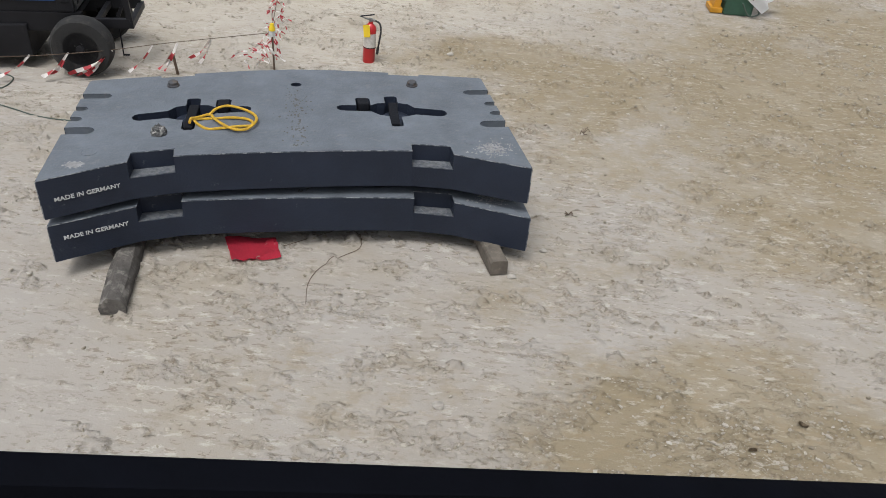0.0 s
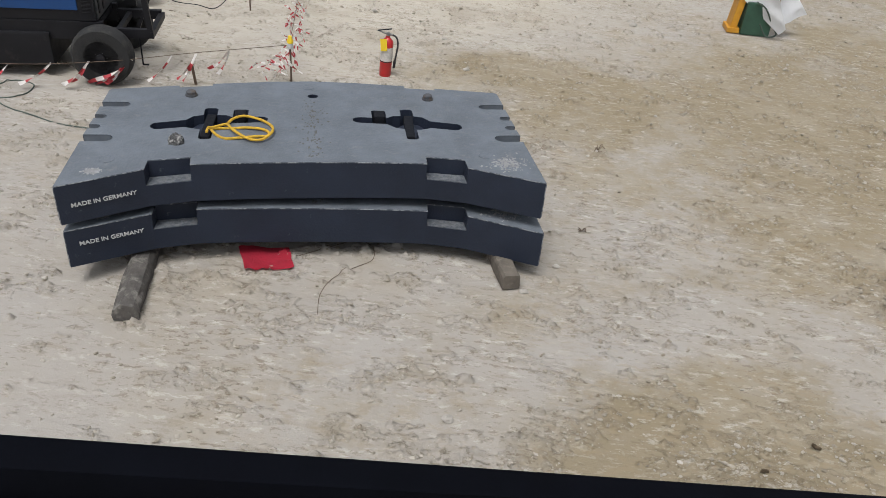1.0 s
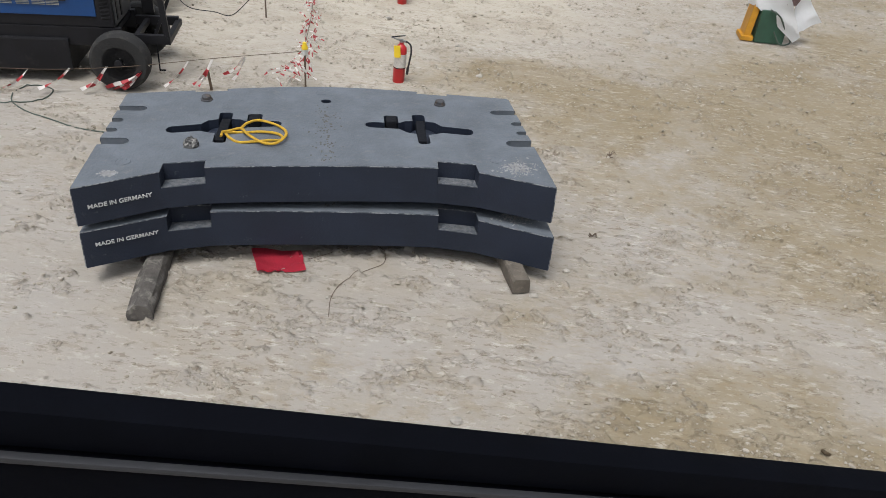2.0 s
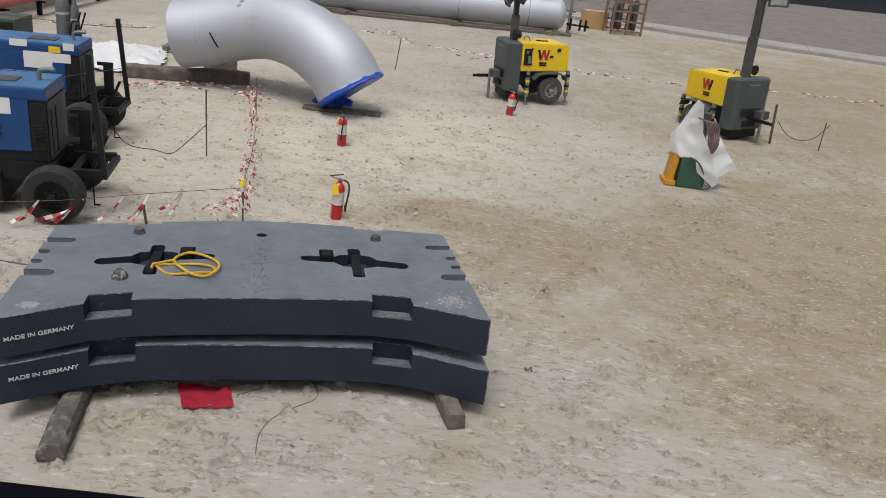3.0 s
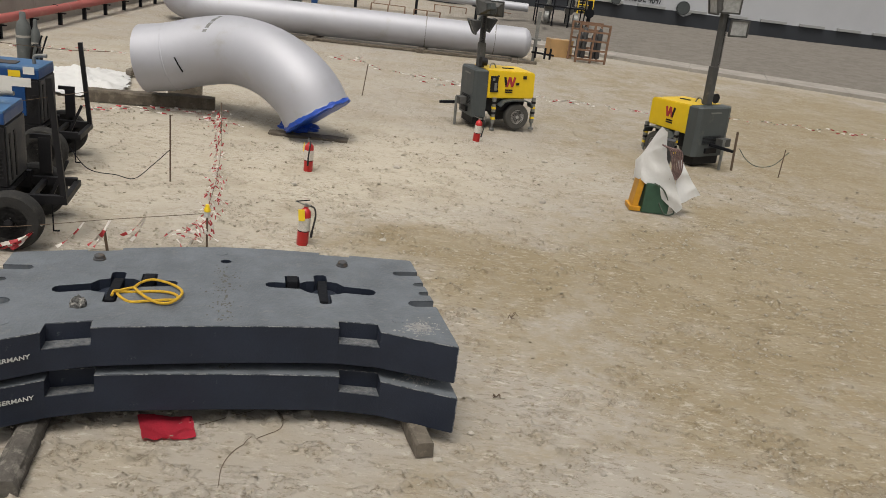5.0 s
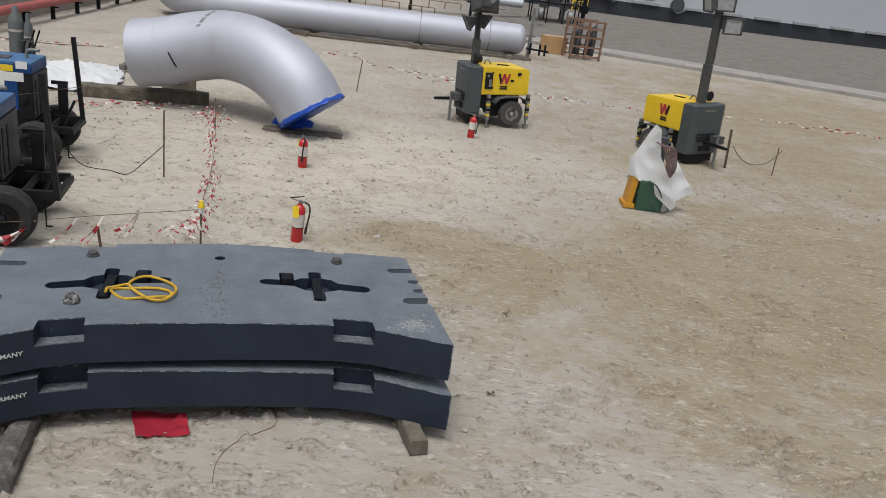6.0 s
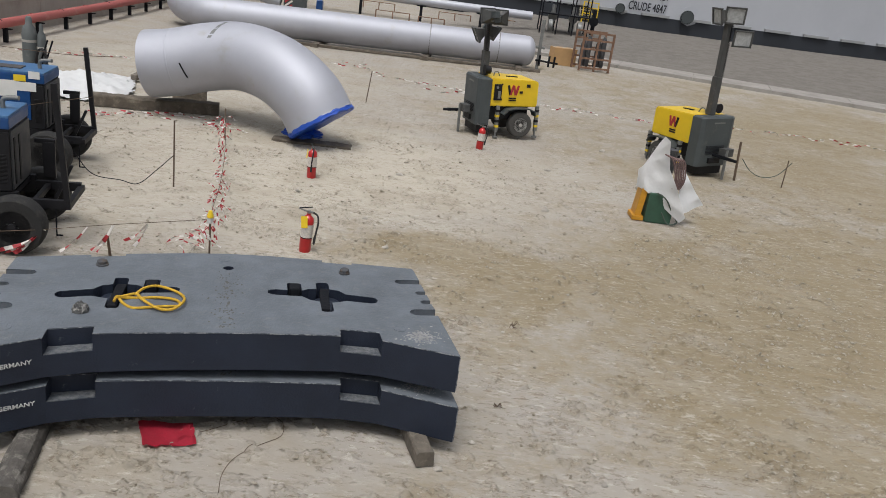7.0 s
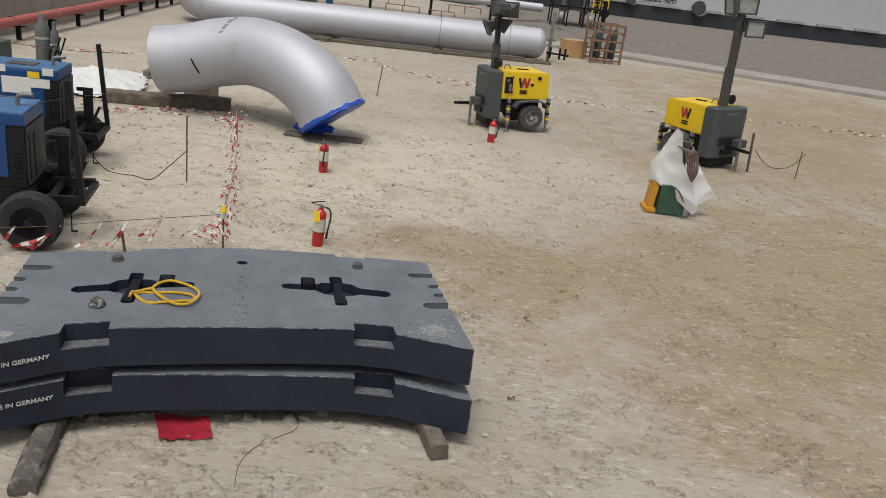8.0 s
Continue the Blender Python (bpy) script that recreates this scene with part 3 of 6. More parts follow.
def build_tank():
    ob = thing("crude_oil_tank", pose(TANK[0], TANK[1], 0.7), "white crude oil storage tank with a dark skirt band", "storage tank")
    bm = bmesh.new()
    cyl(bm, (0, 0, 0.9), (0, 0, 15), TANK[2], seg=220)
    part("tank_shell", bm, M_TANK, ob, smooth=True)
    bm = bmesh.new()
    cyl(bm, (0, 0, -0.4), (0, 0, 0.95), TANK[2] + 0.02, seg=220)
    part("skirt_band", bm, M_TANKDARK, ob, smooth=True)
    inv = Matrix.Translation((-TANK[0], -TANK[1], -0.7))
    for k in range(16):
        x = -9.0 + 2.65 * k
        bm = bmesh.new()
        box(bm, (0, 0, 0), (1.75, 0.17, 0.16), bevel=0.02)
        p = part("anchor_bracket", bm, M_TANKGREY, ob)
        p.matrix_basis = inv @ tank_at(x, 1.735, 0.08)
    for x, k in ((14.1, 1.0), (9.9, 0.72)):
        bm = bmesh.new()
        cyl(bm, (0, 0, 0.0), (0, 0, 0.03), 0.62 * k, seg=8)
        p = part("reinforcing_plate", bm, M_TANK, ob, "white octagonal reinforcing plate")
        p.matrix_basis = inv @ tank_at(x + 0.22, 1.98)
        bm = bmesh.new()
        cyl(bm, (0, 0, 0), (0, 0, 0.35), 0.34 * k, seg=24)
        cyl(bm, (0, 0, 0.35), (0, 0, 0.42), 0.42 * k, seg=24)
        p = part("manhole", bm, M_TOWERGREY, ob, "grey bolted manhole cover", smooth=True)
        p.matrix_basis = inv @ tank_at(x, 1.88)
        for q in range(14):
            a = 2 * math.pi * q / 14
            bm = bmesh.new()
            cyl(bm, (0.37 * k * math.cos(a), 0.37 * k * math.sin(a), 0.42), (0.37 * k * math.cos(a), 0.37 * k * math.sin(a), 0.46), 0.025, seg=6)
            part("bolt_head", bm, M_DARKSTEEL, p)
    for zz, xx in ((4.6, 0), (7.0, 0), (9.4, 0)):
        bm = bmesh.new()
        cyl(bm, (0, 0, zz), (0, 0, zz + 0.02), TANK[2] + 0.012, seg=220)
        part("weld_seam", bm, M_TANKGREY, ob)
    letters("name_lettering", "CRUDE 4847", 0.50, M_TANKDARK, ob, inv @ tank_at(11.6, 2.13, 0.09) @ Matrix.Diagonal((0.62, 1, 1, 1)), "dark stencilled lettering")
    letters("name_lettering", "\ufee1\ufe8e\ufea7   \u0664\u039b\u0664\u0667", 0.60, M_TANKDARK, ob, inv @ tank_at(11.75, 2.9, 0.09) @ Matrix.Diagonal((0.62, 1, 1, 1)), "dark stencilled lettering")
    bm = bmesh.new()
    for sx in (-0.45, 0.0, 0.45):
        box(bm, (sx, 0.45, 0.75), (0.07, 1.3, 0.07))
    for k in range(4):
        box(bm, (0, 0.1 + 0.33 * k, 0.75), (0.95, 0.06, 0.06))
    p = part("ladder_gate", bm, M_YELLOW, ob, "yellow painted gate at the ladder's foot")
    p.matrix_basis = inv @ tank_at(8.1, 0.9)
    bm = bmesh.new()
    for sx in (-0.35, 0.35):
        box(bm, (sx - 0.35, 3.4, 0.5), (0.06, 6.6, 0.06), (0, 0, 6))
    for k in range(22):
        box(bm, (-0.1 - 0.031 * k, 0.3 + 0.3 * k, 0.5), (0.7, 0.05, 0.06))
    p = part("access_ladder", bm, M_CAP, ob, "pale steel access ladder")
    p.matrix_basis = inv @ tank_at(7.9, 0.9)
    for k in range(7):
        bm = bmesh.new()
        tube(bm, [(0.5 * math.cos(a), 0, 0.55 + 0.75 * math.sin(a)) for a in (math.pi * q / 8 for q in range(9))], 0.035, 6)
        h = part("cage_hoop", bm, M_DARKSTEEL, p, "dark cage hoop", smooth=True)
        h.matrix_basis = pose(-0.25 - 0.08 * k, 2.3 + 0.75 * k, 0)


def build_far_tanks():
    for x, y, r, h in ((-27.0, 34.0, 12.5, 9.0), (-33.0, 66.0, 14.0, 9.0)):
        ob = thing("grey_tank", pose(x, y, 0), "grey painted storage tank behind the parapet wall", "storage tank")
        bm = bmesh.new()
        cyl(bm, (0, 0, 0), (0, 0, h), r, seg=96)
        part("tank_shell", bm, M_TANKGREY, ob, smooth=True)
        for k in range(24):
            a = 2 * math.pi * k / 24
            bm = bmesh.new()
            box(bm, ((r + 0.1) * math.cos(a), (r + 0.1) * math.sin(a), h / 2), (0.25, 0.5, h), (0, 0, math.degrees(a)))
            part("stiffener", bm, M_CONCRETE, ob)


build_cab(), build_kerb(), build_parapet(), build_red_pipe(), build_tank(), build_far_tanks()


# ---- the counterweights ----
def mirrored(half):
    """A closed outline from its right half, given from the front's middle round to the far middle."""
    return half + [(-x, y) for x, y in half[::-1] if abs(x) > 1e-6]


def slot_x(x, y, depth, w):
    """An open, round-ended slot in the right-hand side, from bottom to top."""
    pts = [(x, y - w), (x - depth + w, y - w)]
    pts += [(x - depth + w - w * math.sin(a), y - w * math.cos(a)) for a in (0.6, 1.2, math.pi / 2, 1.95, 2.55)]
    return pts + [(x - depth + w, y + w), (x, y + w)]


FRONT_A = [(0, 0.340), (0.28, 0.338), (0.55, 0.331), (0.84, 0.314)]
FRONT_B = [(1.14, 0.245), (1.4, 0.125), (1.665, 0.004), (1.674, 0.02)]
SIDE = slot_x(1.653, 0.74, 0.215, 0.055) + slot_x(1.646, 0.935, 0.085, 0.034) + slot_x(1.641, 1.115, 0.09, 0.034) + slot_x(1.635, 1.345, 0.22, 0.045)
FAR = [(1.627, 1.63), (1.61, 1.652), (1.085, 1.738), (1.08, 1.700), (0.815, 1.742), (0.82, 1.786), (0.38, 1.845), (0.0, 1.868)]
KEYHOLE = [(0.332, 1.072), (0.337, 1.048), (0.355, 1.028), (0.40, 1.015), (0.60, 0.995), (0.66, 0.93), (0.735, 0.90), (0.735, 0.735), (0.755, 0.718), (0.81, 0.718), (0.83, 0.735), (0.83, 0.885), (0.885, 0.90), (0.95, 0.925),
           (1.14, 0.885), (1.17, 0.891), (1.192, 0.909), (1.203, 0.945), (1.192, 0.981), (1.17, 0.999), (1.14, 1.005), (0.955, 1.05), (0.905, 1.12), (0.83, 1.145), (0.83, 1.255), (0.81, 1.275), (0.745, 1.275), (0.725, 1.255), (0.725, 1.15),
           (0.66, 1.145), (0.605, 1.105), (0.605, 1.235), (0.585, 1.25), (0.51, 1.255), (0.49, 1.24), (0.49, 1.112), (0.40, 1.122), (0.355, 1.113), (0.337, 1.095)]
THICK = 0.30


def counterweight(m, label, bolts=(), mark_z=0.157):
    ob = thing("crane_counterweight", m, label, "counterweight", "stacked counterweights")
    full = mirrored(FRONT_A + FRONT_B + SIDE + FAR)
    cut = mirrored(FRONT_A + [(0.845, 0.422), (1.135, 0.372)] + FRONT_B + SIDE + FAR)
    eye = [(0.02 + 0.045 * math.cos(a), 1.535 + 0.04 * math.sin(a)) for a in (2 * math.pi * k / 12 for k in range(12))][::-1]
    keys = [KEYHOLE[::-1], [(-x, y) for x, y in KEYHOLE], eye]
    ledge = THICK - 0.135
    bm = bmesh.new()
    prism(bm, full, 0, ledge, 0, True, keys)
    prism(bm, cut, ledge, THICK, 0.007, False)
    for k in keys:
        prism(bm, k, ledge, THICK, 0.0, False)
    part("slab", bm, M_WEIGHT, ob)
    bm = bmesh.new()
    inner = mirrored([(x * 0.9965, y + 0.006 if y < 0.5 else y - 0.006) for x, y in FRONT_A + [(0.845, 0.422), (1.135, 0.372)] + FRONT_B + SIDE + FAR])
    edges = []
    for loop in (inner, *keys):
        vs = [bm.verts.new((*p, THICK)) for p in loop]
        edges += [bm.edges.new((vs[i], vs[(i + 1) % len(vs)])) for i in range(len(vs))]
    bmesh.ops.triangle_fill(bm, use_beauty=True, edges=edges)
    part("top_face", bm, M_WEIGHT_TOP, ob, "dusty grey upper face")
    for s in (-1, 1):
        bm = bmesh.new()
        prism(bm, [(0.848, 0.318), (1.138, 0.250), (1.132, 0.367), (0.850, 0.417)] if s > 0 else [(-1.138, 0.250), (-0.848, 0.318), (-0.850, 0.417), (-1.132, 0.367)], ledge + 0.001, ledge + 0.005)
        part("pocket_ledge", bm, M_LEDGE, ob, "pale cement-dusted pocket ledge")
    rim = mirrored(FRONT_A + [(0.845, 0.422), (1.135, 0.372)] + FRONT_B[:3])
    bm = bmesh.new()
    rim = sorted(rim, key=lambda p: p[0])
    tube(bm, [(x, y + 0.004, THICK - 0.0045) for x, y in rim], 0.0045, 5)
    part("worn_edge", bm, M_WORN, ob, "rubbed pale front edge")
    for s in (-1, 1):
        bm = bmesh.new()
        tube(bm, [(s * 1.6675, 0.009, z) for z in np.linspace(0.012, THICK - 0.012, 7)], 0.0065, 5)
        part("chipped_corner", bm, M_WORN, ob, "chipped pale corner edge")
    a = math.degrees(math.atan2(0.245 - 0.004, 1.665 - 1.14))
    letters("stencil", "MADE IN GERMANY", 0.032, M_WHITE, ob, pose(-1.395, 0.1215, mark_z, 90, 0, a) @ Matrix.Diagonal((1.08, 1, 1, 1)), "white stencilled words")
    # Added skin in the top's colour, since the slab's own sides are shaded dark.
    for s in (-1, 1):
        for x, y, depth, w, lift in ((1.653, 0.74, 0.215, 0.055, 0.10), (1.646, 0.935, 0.085, 0.034, 0.12), (1.641, 1.115, 0.09, 0.034, 0.12), (1.635, 1.345, 0.22, 0.045, 0.10)):
            bm = bmesh.new()
            lo = [(px if px < x else x - 0.004, py) for px, py in slot_x(x, y, depth - 0.002, w - 0.002)]
            lo = lo if s > 0 else [(-px, py) for px, py in lo[::-1]]
            vs = [bm.verts.new((*p, THICK - lift)) for p in lo] + [bm.verts.new((*p, 0.02)) for p in lo]
            n = len(lo)
            bm.faces.new(vs[:n])
            bm.faces.new(vs[n:][::-1])
            for k in range(n):
                bm.faces.new((vs[k], vs[n + k], vs[n + (k + 1) % n], vs[(k + 1) % n]))
            rim = [bm.verts.new((*p, THICK - 0.004)) for p in lo]
            for k in range(n - 1):
                bm.faces.new((vs[k], vs[k + 1], rim[k + 1], rim[k]))
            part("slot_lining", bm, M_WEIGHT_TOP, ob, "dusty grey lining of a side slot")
    for x, y, r in ((-1.41, 0.40, 0.055), (1.30, 0.44, 0.05), (-0.02, 1.72, 0.05), (0.02, 0.52, 0.05)):
        bm = bmesh.new()
        lathe(bm, [(r, THICK), (r, THICK + 0.003), (r * 0.93, THICK + 0.004), (r * 0.84, THICK + 0.0015), (r * 0.2, THICK + 0.001)], Matrix.Translation((x, y, 0)), 20)
        part("core_plug", bm, M_WEIGHT_TOP, ob, "round filled plug in the casting")
    rng = random.Random(77)
    bm = bmesh.new()
    for _ in range(150):
        px, py, q = rng.gauss(0.02, 0.05), rng.uniform(0.42, 1.45), rng.uniform(0.003, 0.010)
        bm.faces.new([bm.verts.new((px + q * rng.uniform(0.6, 1.3) * math.cos(t), py + 1.6 * q * rng.uniform(0.6, 1.3) * math.sin(t), THICK + 0.0012 + 0.0005 * rng.random())) for t in (2 * math.pi * k / 7 for k in range(7))])
    tagged(part("dirt_streak", bm, M_DIRT, ob), "brownish dirt trodden along the middle", kind="stuff")
    for x, y, r, h in bolts:
        if h > 0.05:
            bm = bmesh.new()
            bmesh.ops.create_icosphere(bm, subdivisions=3, radius=1.0)
            for v in bm.verts:
                k = 1 + 0.30 * noise.noise(v.co * 4.0) + 0.18 * noise.noise(v.co * 9.0)
                v.co = Vector((x, y, THICK)) + Vector((0.056 * v.co.x, 0.050 * v.co.y, 0.075 * max(-0.1, v.co.z))) * k
            part("crusted_bolt", bm, M_CRUST, ob, "bolt caked in crumbly cement")
            continue
        bm = bmesh.new()
        lathe(bm, [(r * 1.25, THICK), (r * 1.25, THICK + 0.012), (r, THICK + 0.014), (r, THICK + h * 0.8), (r * 0.7, THICK + h)], Matrix.Translation((x, y, 0)), 10)
        part("lifting_bolt", bm, M_RUST, ob, smooth=False)
    for s in (-1, 1):
        bm = bmesh.new()
        box(bm, (s * 0.782, 1.0, THICK - 0.06), (0.075, 0.40, 0.085), (0, 0, -3), 0.012)
        box(bm, (s * 0.55, 1.165, THICK - 0.085), (0.09, 0.13, 0.20), bevel=0.02)
        part("locking_lug", bm, M_DARKSTEEL, ob, "black locking lug in the keyhole slot")
        bm = bmesh.new()
        lathe(bm, [(0.125, THICK - 0.16), (0.125, THICK - 0.085), (0.10, THICK - 0.06), (0.05, THICK - 0.052)], Matrix.Translation((s * 0.80, 1.02, 0)), 20)
        part("lug_hub", bm, M_WEIGHT, ob, smooth=True)
    for x, y, sx, sy in ((1.45, 0.31, 0.13, 0.11), (-1.47, 0.22, 0.05, 0.035)):
        bm = bmesh.new()
        rng = random.Random(int(x * 100))
        for _ in range(400):
            px, py, q = x + rng.gauss(0, sx * 0.5), y + rng.gauss(0, sy * 0.5), rng.choice((1, 1, 1, 1.9)) * rng.uniform(0.002, 0.007)
            vs = [bm.verts.new((px + q * rng.uniform(0.6, 1.3) * math.cos(t), py + q * rng.uniform(0.6, 1.3) * math.sin(t), THICK + 0.002 + 0.0005 * rng.random())) for t in (2 * math.pi * k / 7 for k in range(7))]
            bm.faces.new(vs)
        tagged(part("cement_splash", bm, M_DUST, ob, "whitish cement splash"), "whitish cement splash", kind="stuff")
    return ob


counterweight(pose(-1.262, 4.735, 0.132, 0, 0.5, 13.4) @ Matrix.Diagonal((1.018, 1, 1, 1)), "slate-grey cast crane counterweight lying on two timbers", (), 0.181)
counterweight(pose(-1.277, 4.754, 0.510, 0, -0.25, 14.4) @ Matrix.Diagonal((1.010, 1, 1, 1)), "slate-grey cast crane counterweight stacked on another one", [(-0.965, 1.53, 0.040, 0.045), (0.99, 1.495, 0.040, 0.045), (-0.975, 0.655, 0.042, 0.06)], 0.136)
for x, y in ((-2.1, 5.4), (-0.35, 5.9)):
    bm = bmesh.new()
    box(bm, (x, y, 0.471), (0.5, 0.10, 0.078), (0, 0, 14), 0.008)
    tagged(obj("packing_block", bm, M_TIMBER_DK), "dark timber packing block between the two counterweights", "packing block")


def timber(name, p0, p1, w, h, material, label, chipped=0.012, seed=1, section=((-1, 0), (1, 0), (1, 0.85), (0.86, 1), (-0.86, 1), (-1, 0.85))):
    """A sawn baulk between two points of its underside's middle, with worn, uneven edges."""
    a, b = Vector(p0), Vector(p1)
    d = b - a
    rng = random.Random(seed)
    bm = bmesh.new()
    n = max(4, int(d.length / 0.12))
    rings = []
    for i in range(n + 1):
        c = a + d * i / n
        side = Vector((-d.y, d.x, 0)).normalized()
        row = []
        for u, v in section:
            k = rng.uniform(-chipped, chipped)
            row.append(bm.verts.new(c + side * (u * w / 2 + k) + Vector((0, 0, v * h + rng.uniform(-chipped, chipped) * (v > 0)))))
        rings.append(row)
    for r, s in zip(rings, rings[1:]):
        for k in range(len(section)):
            q = (k + 1) % len(section)
            bm.faces.new((r[k], r[q], s[q], s[k]))
    bm.faces.new(rings[0])
    bm.faces.new(rings[-1][::-1])
    return tagged(obj(name, bm, material), label, "timber")


timber("timber_baulk", (0.20, 4.955, 0.0), (-0.35, 6.55, 0.0), 0.135, 0.122, M_TIMBER, "squared weathered timber baulk under the counterweights", 0.004, 3)
timber("timber_baulk", (-2.40, 4.05, -0.01), (-2.90, 6.2, 0.0), 0.185, 0.128, M_LOG, "rounded dark grey weathered log under the counterweights", 0.007, 7,
       ((-0.9, 0), (0.9, 0), (1, 0.35), (0.92, 0.7), (0.74, 0.72), (0.66, 0.86), (0.3, 1), (-0.2, 0.98), (-0.62, 0.82), (-0.9, 0.5)))


def rope_coil():
    m = pose(-1.277, 4.754, 0.510 + THICK, 0, -0.25, 14.4)
    run = [(-0.784, 0.812), (-0.77, 0.878), (-0.72, 0.79), (-0.645, 0.72), (-0.534, 0.709), (-0.41, 0.727), (-0.328, 0.76), (-0.322, 0.82), (-0.374, 0.855), (-0.489, 0.886), (-0.603, 0.894), (-0.707, 0.879), (-0.769, 0.838), (-0.728, 0.872), (-0.644, 0.934), (-0.599, 0.835), (-0.529, 0.728), (-0.449, 0.669), (-0.366, 0.667), (-0.306, 0.732), (-0.288, 0.83), (-0.321, 0.94), (-0.403, 1.018), (-0.514, 1.054), (-0.598, 1.02), (-0.638, 0.948)]
    pts = [(x, y, 0.012 + 0.016 * (k > 11) + 0.008 * math.sin(1.7 * k)) for k, (x, y) in enumerate(run)]
    bm = bmesh.new()
    tube(bm, smooth_path(pts, 5), 0.0108, 7)
    ob = obj("rope_coil", bm, M_ROPE, True)
    ob.matrix_world = m
    tagged(ob, "yellow braided rope coiled loosely on the counterweight", "rope")


def red_cloth():
    bm = bmesh.new()
    nx, ny = 14, 10
    rng = random.Random(9)
    c = [(-1.95, 5.06), (-1.80, 4.755), (-1.455, 4.875), (-1.57, 5.13)]
    grid = []
    for j in range(ny + 1):
        row = []
        for i in range(nx + 1):
            u, v = i / nx, j / ny
            x = (c[1][0] * (1 - u) + c[2][0] * u) * (1 - v) + (c[0][0] * (1 - u) + c[3][0] * u) * v
            y = (c[1][1] * (1 - u) + c[2][1] * u) * (1 - v) + (c[0][1] * (1 - u) + c[3][1] * u) * v
            row.append(bm.verts.new((x + rng.uniform(-0.004, 0.004), y + rng.uniform(-0.004, 0.004), floor_at(x, y) + 0.022 + 0.014 * math.sin(7 * u + 3 * v) * math.sin(5 * v + u) + (0.05 * max(0, 0.25 - u)))))
        grid.append(row)
    for j in range(ny):
        for i in range(nx):
            bm.faces.new((grid[j][i], grid[j][i + 1], grid[j + 1][i + 1], grid[j + 1][i]))
    r = bmesh.ops.solidify(bm, geom=bm.faces[:], thickness=0.006)
    tagged(obj("red_cloth", bm, M_REDCLOTH, True), "red cloth lying crumpled on the ground by the counterweights", "cloth")


def ground_wire(name, pts, r, material, label, lift=0.006, category="cable"):
    bm = bmesh.new()
    tube(bm, [(p.x, p.y, floor_at(p.x, p.y) + lift) for p in smooth_path([(*p, 0) for p in pts], 6)], r, 6)
    tagged(obj(name, bm, material, True), label, category)


rope_coil(), red_cloth()
ground_wire("ground_wire", [(-1.52, 5.02), (-1.25, 5.25), (-1.05, 5.38), (-0.92, 5.28), (-0.90, 5.12), (-1.02, 4.98), (-1.15, 4.81), (-1.19, 4.6), (-1.15, 4.36)], 0.0026, M_STAKE, "thin dark wire snaking over the ground", 0.004)
ground_wire("ground_cable", [(-6.6, 7.25), (-5.9, 7.15), (-5.35, 7.1), (-5.0, 7.25), (-5.0, 7.55), (-5.25, 7.62), (-5.35, 7.4), (-5.1, 7.05), (-4.3, 6.75), (-3.75, 6.72)], 0.007, M_OLIVE, "thin grey-green cable looped on the ground")


# ---- fire extinguishers ----
def extinguisher(m, label, h=0.5, tag=True):
    ob = thing("fire_extinguisher", m, label, "fire extinguisher", "fire extinguishers")
    r = 0.071
    bm = bmesh.new()
    lathe(bm, [(r * 0.94, 0), (r, 0.012), (r, h * 0.72), (r * 0.9, h * 0.79), (r * 0.55, h * 0.84), (0.026, h * 0.86), (0.026, h * 0.9)], None, 28)
    part("cylinder", bm, M_RED, ob, smooth=True)
    bm = bmesh.new()
    lathe(bm, [(r + 0.002, h * 0.36), (r + 0.002, h * 0.66)], None, 28)
    part("paper_label", bm, M_LABEL, ob, "pale printed label", smooth=True)
    bm = bmesh.new()
    cyl(bm, (0, 0, h * 0.88), (0, 0, h * 0.96), 0.022, seg=14)
    cyl(bm, (0, 0, h * 0.93), (0.05, 0, h * 0.93), 0.014, seg=10)
    part("valve", bm, M_GALV, ob, smooth=True)
    bm = bmesh.new()
    box(bm, (-0.055, 0, h * 0.95), (0.15, 0.022, 0.008), (0, 14, 0))
    part("carry_handle", bm, M_GALV, ob)
    bm = bmesh.new()
    box(bm, (-0.04, 0, h * 1.02), (0.16, 0.022, 0.008), (0, -14, 0))
    part("squeeze_lever", bm, M_DARKSTEEL, ob)
    bm = bmesh.new()
    tube(bm, smooth_path([(0.05, 0, h * 0.93), (0.105, -0.01, h * 0.88), (0.125, -0.02, h * 0.72), (0.115, -0.03, h * 0.5), (0.105, -0.03, h * 0.36)], 6), 0.011, 8)
    cyl(bm, (0.105, -0.03, h * 0.38), (0.10, -0.03, h * 0.22), 0.017, 0.014, 10)
    part("hose", bm, M_BLACK, ob, smooth=True)
    bm = bmesh.new()
    lathe(bm, [(r + 0.0025, h * 0.335), (r + 0.0025, h * 0.352)], None, 28)
    part("hose_strap", bm, M_BLACK, ob, smooth=True)
    if tag:
        bm = bmesh.new()
        box(bm, (-0.03, -0.080, h * 0.73), (0.075, 0.004, 0.14), (-6, -8, 0), 0.001)
        part("inspection_tag", bm, M_YELLOW, ob, "yellow inspection tag")
    return ob


extinguisher(pose(-1.455, 8.94, floor_at(-1.455, 8.94), 0, 2.5, 0), "red fire extinguisher with a yellow tag standing on the ground", 0.54)
extinguisher(pose(-1.955, 12.08, floor_at(-1.955, 12.08), 0, 0, -70), "red fire extinguisher standing in front of the pipe bend", 0.52)
extinguisher(pose(0.765, 15.63, floor_at(0.765, 15.63), 0, 3, -20), "red fire extinguisher standing beside a light tower", 0.49, False)


